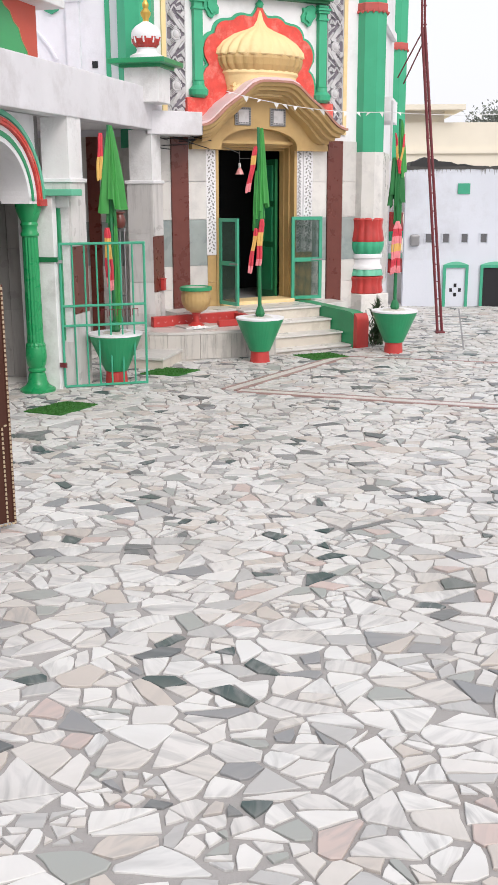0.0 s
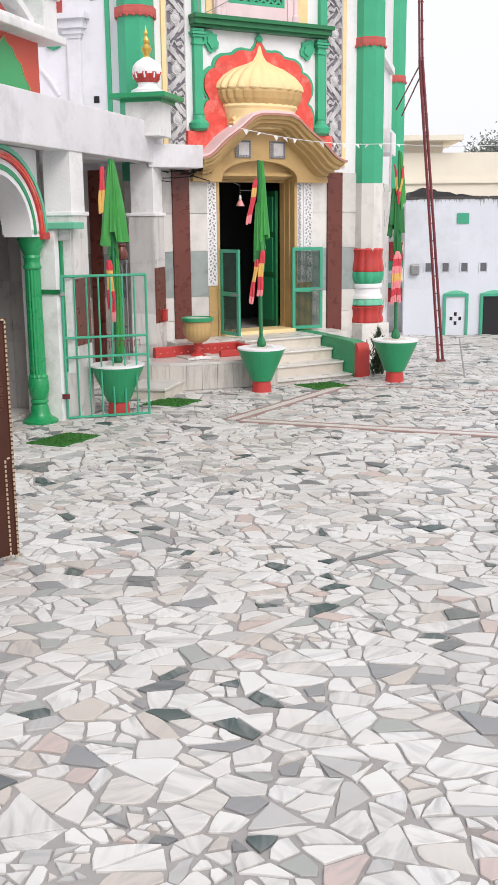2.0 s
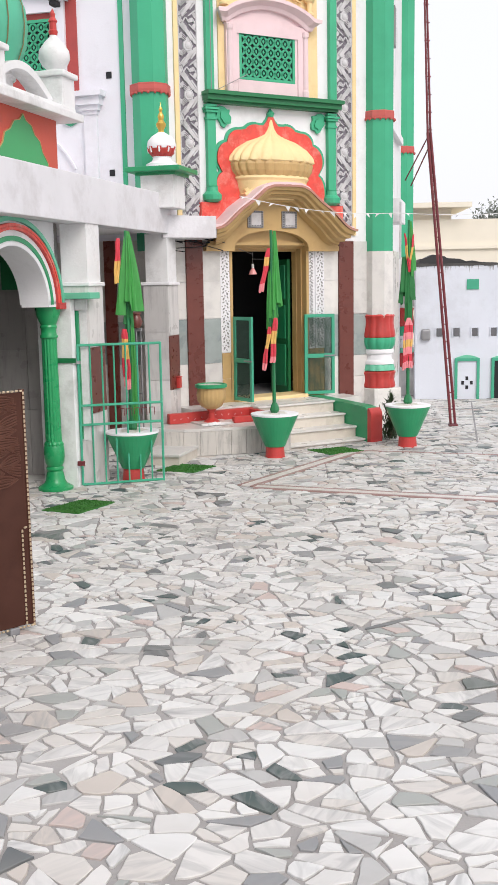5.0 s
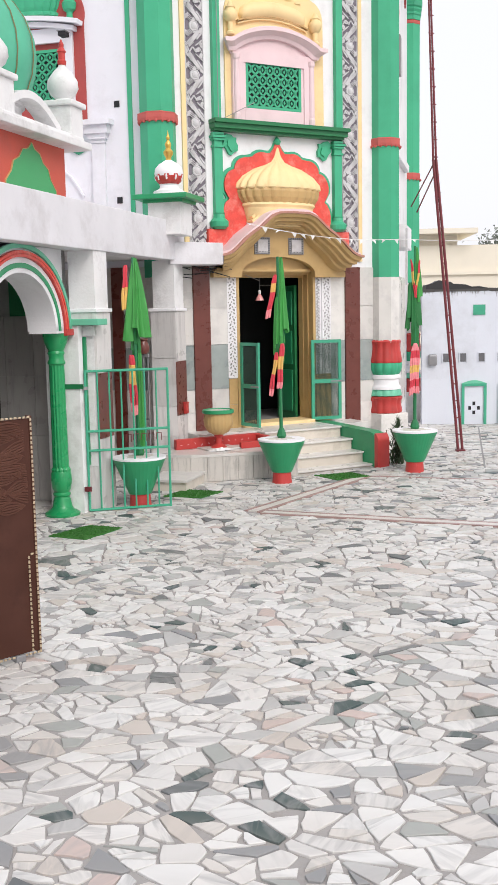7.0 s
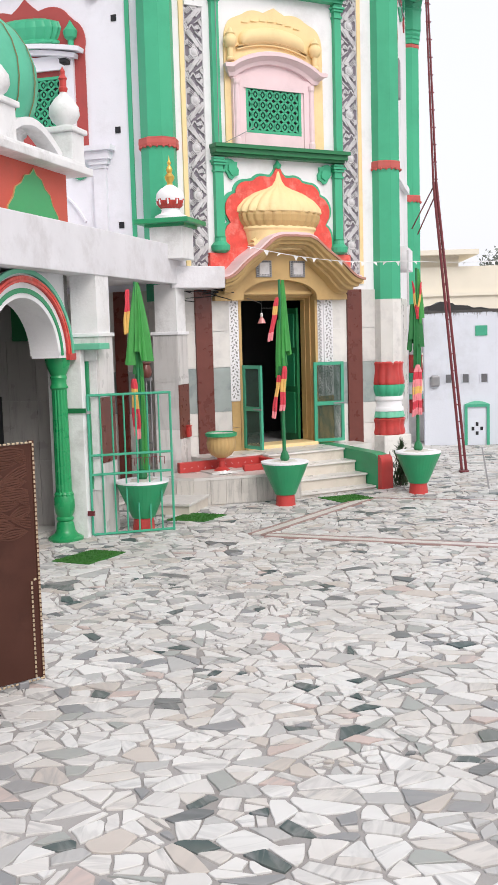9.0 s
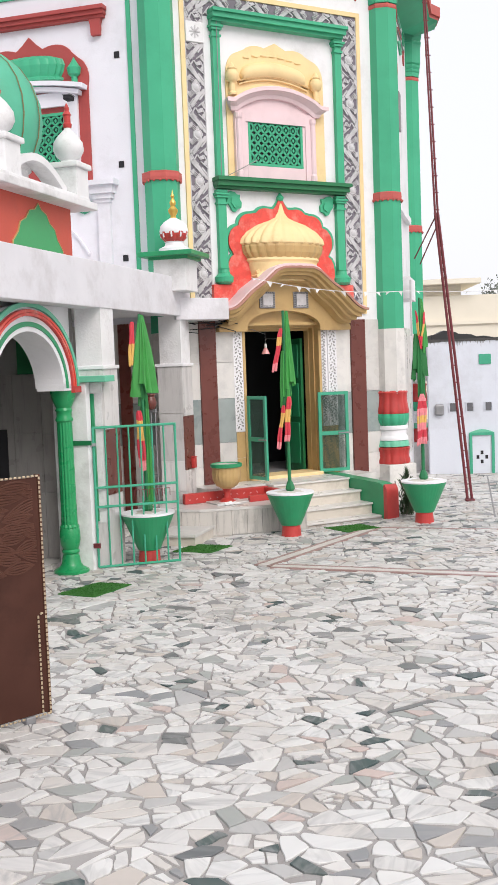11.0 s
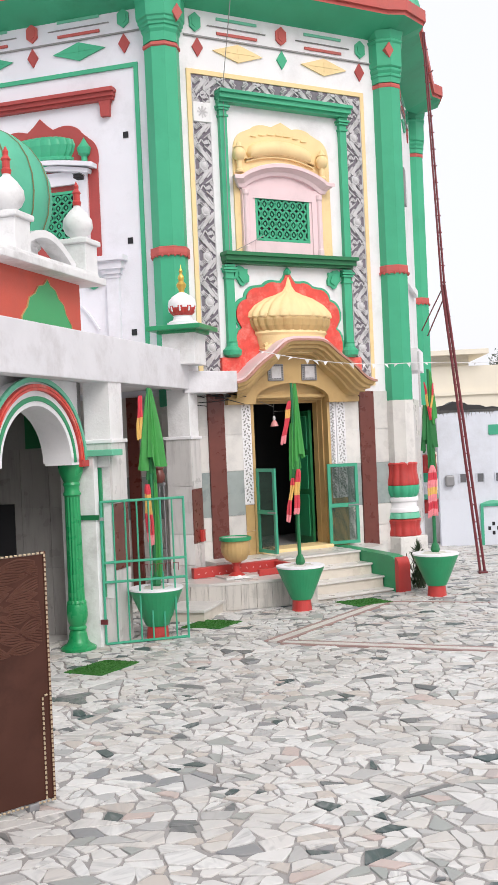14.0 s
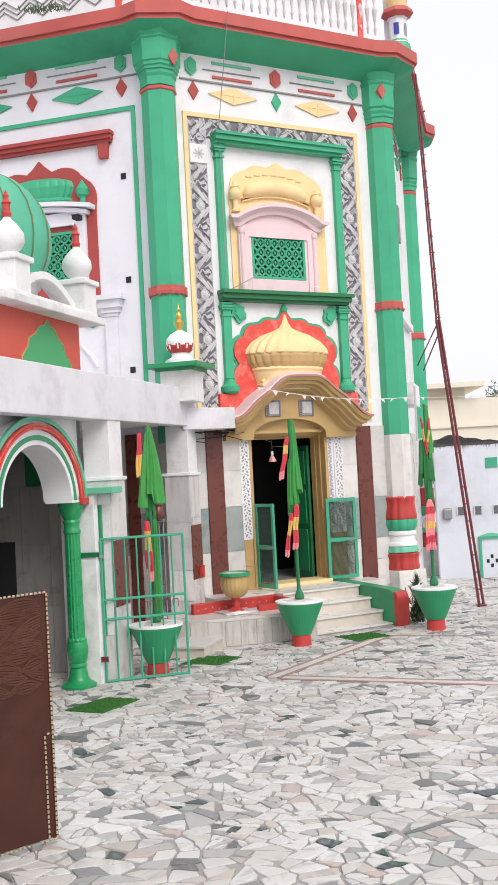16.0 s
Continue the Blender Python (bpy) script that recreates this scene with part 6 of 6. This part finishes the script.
# ---- shrub behind the planter ----
shrub = thing("shrub", pose(2.02, 13.95, 0), "spiky green and brown shrub in the corner by the low wall", "shrub")
sb = bmesh.new()
sr = random.Random(9)
for i in range(260):
    b0 = Vector((sr.gauss(0, 0.06), sr.gauss(0, 0.06), sr.uniform(0, 0.55)))
    a = sr.uniform(0, 6.28)
    up = sr.uniform(0.1, 0.9)
    e = b0 + Vector((math.cos(a) * 0.13, math.sin(a) * 0.12, 0.2 * up))
    w = Vector((-math.sin(a), math.cos(a), 0)) * 0.01
    sb.faces.new([sb.verts.new(v) for v in (b0 - w, b0 + w, (b0 + e) / 2 + w * 1.3 + Vector((0, 0, 0.03)), e, (b0 + e) / 2 - w * 1.3 + Vector((0, 0, 0.03)))])
for i in range(70):
    a, up = sr.uniform(0, 6.28), sr.uniform(0.3, 1)
    e = Vector((math.cos(a) * 0.15 * (1.1 - up), math.sin(a) * 0.12, 0.6 + 0.24 * up))
    w = Vector((-math.sin(a), math.cos(a), 0)) * 0.01
    sb.faces.new([sb.verts.new(v) for v in (Vector((0, 0, 0.6)) - w, Vector((0, 0, 0.6)) + w, e)])
part("leaves", sb, LEAF, shrub)
st = bmesh.new()
for i in range(12):
    rod(st, (sr.gauss(0, 0.06), sr.gauss(0, 0.05), 0), (sr.gauss(0, 0.09), sr.gauss(0, 0.07), sr.uniform(0.3, 0.65)), 0.008, 5)
part("stems", st, BARK, shrub)

weeds = thing("weeds", pose(-3.49, 13.10, 10.13), "small green weeds growing on the tower cornice", "weeds")
tuft = bmesh.new()
for i in range(70):
    b0 = Vector((sr.uniform(-0.35, 0.4), sr.gauss(0, 0.04), 0.0))
    e = b0 + Vector((sr.gauss(0, 0.05), sr.gauss(0, 0.05), sr.uniform(0.04, 0.16)))
    w = Vector((0.012, sr.uniform(-0.006, 0.006), 0))
    tuft.faces.new([tuft.verts.new(v) for v in (b0 - w * 0.4, b0 + w * 0.4, (b0 + e) / 2 + w, e, (b0 + e) / 2 - w)])
tagged(part("leaves", tuft, LEAF, weeds), kind="stuff")

# ---- bunting, bulb, cable ----
bun = thing("bunting", pose(0, 0, 0), "string of white plastic pennants hung across the tower front", "bunting")


def bline(a, b, sag, n, size, seed):
    rr = random.Random(seed)
    a, b = Vector(a), Vector(b)
    pts = [a.lerp(b, i / 24) - Vector((0, 0, sag * 4 * (i / 24) * (1 - i / 24))) for i in range(25)]
    st = bmesh.new()
    loops = [[st.verts.new(p + Vector((0, 0.006 * math.cos(math.tau * k / 5), 0.006 * math.sin(math.tau * k / 5)))) for k in range(5)] for p in pts]
    for lo, hi in zip(loops, loops[1:]):
        for k in range(5):
            st.faces.new((lo[k], lo[(k + 1) % 5], hi[(k + 1) % 5], hi[k]))
    part("string", st, PAPER, bun)
    d = (b - a).normalized()
    for i in range(n):
        t = (i + rr.uniform(0.2, 0.8)) / n
        p = a.lerp(b, t) - Vector((0, 0, sag * 4 * t * (1 - t)))
        s = size * rr.uniform(0.5, 1.3)
        tw = Vector((rr.uniform(-0.05, 0.05), rr.uniform(-0.06, 0.06), 0))
        slant = d * rr.uniform(-0.05, 0.06)
        bm = bmesh.new()
        vs = [bm.verts.new(v) for v in (p - d * s * 0.5, p + d * s * 0.5, p + tw + slant - Vector((0, 0, s * 0.85)))]
        bm.faces.new(vs)
        ext = bmesh.ops.extrude_face_region(bm, geom=bm.faces[:])
        bmesh.ops.translate(bm, vec=(0, -0.003, 0), verts=[v for v in ext["geom"] if isinstance(v, bmesh.types.BMVert)])
        part("pennant", bm, PAPER, bun)


A1 = TOWER @ Vector((-1.15, -0.75, 3.95))
A2 = TOWER @ Vector((1.95, -0.75, 3.75))
bline(A1, A2, 0.1, 13, 0.085, 4)
bline(A2, (9.5, 20, 4.9), 0.35, 14, 0.1, 7)
lamp = thing("pendant_bulb", TOWER @ pose(-0.33, 0.3, 0), "bare pinkish bulb hanging in the doorway on a wire", "lamp")
part("wire", R((0, 0, 2.92), (0, 0, 3.12), 0.003, 5), STEEL, lamp)
part("socket", L([(0.02, 2.84), (0.025, 2.88), (0.02, 2.92)], 10), PAPER, lamp)
part("shade", L([(0.075, 2.74), (0.05, 2.8), (0.02, 2.85)], 16), bulb_mat, lamp, "small pink shade")
part("wire", R((0, 0, 3.08), (-0.42, -0.1, 3.2), 0.005, 5), STEEL, lamp)
part("wire", R((0, 0, 3.0), (0.3, 0.05, 3.0), 0.004, 5), STEEL, lamp)

# ---- floor inlay: border strips and round emblem ----
def strip(a, b, w, material, z=0.016, name="inlay_strip"):
    a, b = Vector(a), Vector(b)
    d = (b - a).normalized()
    nrm = Vector((-d.y, d.x)) * w / 2
    part(name, Pl([a - nrm, b - nrm, b + nrm, a + nrm], -0.01, z), material, ground, "red and white inlaid border strip")


INLAY = mat("rose_brown_stone", (0.34, 0.22, 0.2), 0.4, 0.2, 6, 0.05, 60)
PALE = mat("pale_inlay_marble", (0.62, 0.58, 0.55), 0.35, 0.1, 6, 0.05, 60)
K0, K1 = Vector((-0.2, 10.02)), Vector((1.42, 12.75))
d1 = (K1 - K0).normalized()
n1 = Vector((-d1.y, d1.x))
K2 = Vector((7.0, 7.75))
d2 = (K2 - K0).normalized()
n2 = Vector((-d2.y, d2.x))
for k, (mt, w) in enumerate(((INLAY, 0.05), (PALE, 0.12), (INLAY, 0.05))):
    off = (k - 1) * 0.095
    strip(K0 + n1 * off, K1 + n1 * off, w, mt, 0.0165 - 0.0003 * k)
    strip(K0 + n2 * off + d2 * 0.15, K2 + n2 * off, w, mt, 0.017 - 0.0003 * k)
strip((1.45, 12.72), (7.5, 11.2), 0.05, INLAY)
strip((3.35, 13.4), (4.2, 19.0), 0.03, GREY, 0.0145)
emb = thing("floor_emblem", pose(2.38, 10.75, 0.014), "faint grey ring emblem inlaid in the paving", "emblem", kind="structure")
for r in (0.3, 0.2):
    for ox in (-0.28, 0.28):
        bm = bmesh.new()
        n = 32
        for i in range(n):
            a0, a1 = math.tau * i / n, math.tau * (i + 1) / n
            plate(bm, [(ox + r * math.cos(a0), r * math.sin(a0)), (ox + r * math.cos(a1), r * math.sin(a1)), (ox + (r + 0.035) * math.cos(a1), (r + 0.035) * math.sin(a1)), (ox + (r + 0.035) * math.cos(a0), (r + 0.035) * math.sin(a0))], 0, 0.006)
        part("ring", bm, PALE, emb)

# ---- crazy paving, stone by stone ----
prng = np.random.RandomState(4)
WIDE = 1.2
X0, X1, Y0, Y1 = -6.4 / WIDE, 7.8 / WIDE, -5.4, 19.75
BIG = 0.45
pts, cell = [], {}
for attempt in range(26000):
    x, y = prng.uniform(X0, X1), prng.uniform(Y0, Y1)
    r = 0.09 + 0.15 * prng.rand()
    gx, gy = int(x // BIG), int(y // BIG)
    if all((pts[j][0] - x) ** 2 + (pts[j][1] - y) ** 2 > (0.66 * (pts[j][2] + r)) ** 2 for u in (-1, 0, 1) for v in (-1, 0, 1) for j in cell.get((gx + u, gy + v), ())):
        cell.setdefault((gx, gy), []).append(len(pts))
        pts.append((x, y, r))


def half(poly, nx, ny, c):
    """The part of a polygon where nx * x + ny * y <= c."""
    out = []
    for (ax, ay), (bx, by) in zip(poly, poly[1:] + poly[:1]):
        da, db = ax * nx + ay * ny - c, bx * nx + by * ny - c
        if da <= 0:
            out.append((ax, ay))
        if da * db < 0:
            t = da / (da - db)
            out.append((ax + (bx - ax) * t, ay + (by - ay) * t))
    return out


def area(p):
    return abs(sum(a[0] * b[1] - b[0] * a[1] for a, b in zip(p, p[1:] + p[:1]))) / 2


def inset(poly, g):
    """The polygon drawn in by the joint, with corners knocked off here and there."""
    cx, cy = sum(p[0] for p in poly) / len(poly), sum(p[1] for p in poly) / len(poly)
    res = poly
    for (ax, ay), (bx, by) in zip(poly, poly[1:] + poly[:1]):
        dx, dy = bx - ax, by - ay
        ln = math.hypot(dx, dy)
        if ln < 1e-4:
            continue
        nx, ny = dy / ln, -dx / ln
        if nx * (cx - ax) + ny * (cy - ay) > 0:
            nx, ny = -nx, -ny
        tilt = prng.normal(0, 0.11)
        nx, ny = nx * math.cos(tilt) - ny * math.sin(tilt), nx * math.sin(tilt) + ny * math.cos(tilt)
        mx_, my_ = (ax + bx) / 2, (ay + by) / 2
        res = half(res, nx, ny, nx * mx_ + ny * my_ - g * prng.uniform(0.6, 1.5))
        if len(res) < 3:
            return None
    for p in list(res):
        if prng.rand() < 0.22:
            d = (p[0] - cx, p[1] - cy)
            ln = math.hypot(*d)
            if ln > 0.03:
                t = prng.normal(0, 0.35)
                nx, ny = (d[0] * math.cos(t) - d[1] * math.sin(t)) / ln, (d[0] * math.sin(t) + d[1] * math.cos(t)) / ln
                res = half(res, nx, ny, nx * p[0] + ny * p[1] - prng.uniform(0.004, 0.018))
                if len(res) < 3:
                    return None
    ok = [res[0]]
    for p in res[1:]:
        if math.hypot(p[0] - ok[-1][0], p[1] - ok[-1][1]) > 0.006:
            ok.append(p)
    return ok if len(ok) >= 3 and area(ok) > 0.0006 else None


def roughen(poly):
    """The outline with a worn, slightly wavy run along its longer edges."""
    out = []
    for (ax, ay), (bx, by) in zip(poly, poly[1:] + poly[:1]):
        out.append((ax, ay))
        ln = math.hypot(bx - ax, by - ay)
        if ln > 0.07:
            for t in ((0.5,) if ln < 0.14 else (0.3, 0.68)):
                o = prng.normal(0, 0.0035) + 0.002
                out.append((ax + (bx - ax) * t + (by - ay) / ln * o, ay + (by - ay) * t - (bx - ax) / ln * o))
    return out


def cut(poly, limit, depth=0):
    """Breaks a slab into pieces, mostly across its length, now and then into long slivers."""
    ar = area(poly)
    if ar < limit or depth > 5:
        return [poly]
    cx, cy = sum(p[0] for p in poly) / len(poly), sum(p[1] for p in poly) / len(poly)
    sxx, syy = sum((p[0] - cx) ** 2 for p in poly), sum((p[1] - cy) ** 2 for p in poly)
    sxy = sum((p[0] - cx) * (p[1] - cy) for p in poly)
    a = 0.5 * math.atan2(2 * sxy, sxx - syy) + prng.normal(0, 0.5)
    if prng.rand() < 0.1:
        a += math.pi / 2
    nx, ny = math.cos(a), math.sin(a)
    c = nx * cx + ny * cy + prng.uniform(-0.2, 0.2) * math.sqrt(ar)
    return [bit for q in (half(poly, nx, ny, c), half(poly, -nx, -ny, -c)) if len(q) >= 3 for bit in cut(q, limit * prng.uniform(0.6, 1.5), depth + 1)]


stones = []
for i, (x, y, r) in enumerate(pts):
    gx, gy = int(x // BIG), int(y // BIG)
    poly = [(x - 0.8, y - 0.8), (x + 0.8, y - 0.8), (x + 0.8, y + 0.8), (x - 0.8, y + 0.8)]
    for a in range(-3, 4):
        for b in range(-3, 4):
            for j in cell.get((gx + a, gy + b), ()):
                if j != i and len(poly) >= 3:
                    qx, qy, qr = pts[j]
                    poly = half(poly, qx - x, qy - y, (qx * qx + qy * qy - qr * qr - x * x - y * y + r * r) / 2)
    if len(poly) < 3 or not X0 + 0.2 < x < X1 - 0.2 or not Y0 + 0.2 < y < Y1 - 0.15:
        continue
    for q in cut(poly, prng.uniform(0.014, 0.048)):
        cx, cy = sum(p[0] for p in q) / len(q), sum(p[1] for p in q) / len(q)
        o = inset(q, prng.uniform(0.005, 0.011))
        if o:
            o = roughen(o)
            stones.append((cx * WIDE, cy, [((px - cx) * WIDE, py - cy) for px, py in o]))
stones.sort(key=lambda s: s[1])


def clear(x, y):
    p = Vector((x, y))
    for a, d, ln, h in ((K0, d1, (K1 - K0).length, 0.2), (K0, d2, 9.0, 0.2)):
        q = p - a
        s = q.dot(d)
        if -0.1 < s < ln + 0.1 and abs(q.dot(Vector((-d.y, d.x)))) < h * 0.55:
            return False
    return True


def stone_mesh(bm, o, ox, oy, h):
    cx, cy = sum(p[0] for p in o) / len(o), sum(p[1] for p in o) / len(o)
    lo = [bm.verts.new((ox + px, oy + py, -0.004)) for px, py in o]
    hi = [bm.verts.new((ox + px, oy + py, h - 0.003)) for px, py in o]
    top = [bm.verts.new((ox + cx + (px - cx) * 0.96, oy + cy + (py - cy) * 0.96, h)) for px, py in o]
    n = len(o)
    for i in range(n):
        j = (i + 1) % n
        bm.faces.new((lo[i], lo[j], hi[j], hi[i]))
        bm.faces.new((hi[i], hi[j], top[j], top[i]))
    bm.faces.new(top)


single, rest = [], []
for s in stones:
    if clear(s[0], s[1]):
        (single if len(single) < 300 and s[1] > 0.35 and abs(s[0] - 0.4) < 1.15 + 0.25 * s[1] else rest).append(s)
for x, y, o in single:
    bm = bmesh.new()
    stone_mesh(bm, o, 0, 0, 0.011 + prng.uniform(-0.002, 0.003))
    ob = part("paving_stone", bm, STONE, ground)
    ob.location = (x, y, 0)
fv, ff = [], []
for x, y, o in rest:
    h = 0.011 + prng.uniform(-0.002, 0.003)
    cx, cy = sum(p[0] for p in o) / len(o), sum(p[1] for p in o) / len(o)
    b, n = len(fv), len(o)
    fv += [(x + px, y + py, -0.004) for px, py in o] + [(x + px, y + py, h - 0.003) for px, py in o] + [(x + cx + (px - cx) * 0.96, y + cy + (py - cy) * 0.96, h) for px, py in o]
    for i in range(n):
        j = (i + 1) % n
        ff += [(b + i, b + j, b + n + j, b + n + i), (b + n + i, b + n + j, b + 2 * n + j, b + 2 * n + i)]
    ff.append(tuple(range(b + 2 * n, b + 3 * n)))
me = bpy.data.meshes.new("paving_field")
me.from_pydata(fv, [], ff)
me.materials.append(STONES)
field = new("paving_field", me)
field.parent = ground
tagged(field, "broken marble paving pieces set in grey cement", kind="stuff")
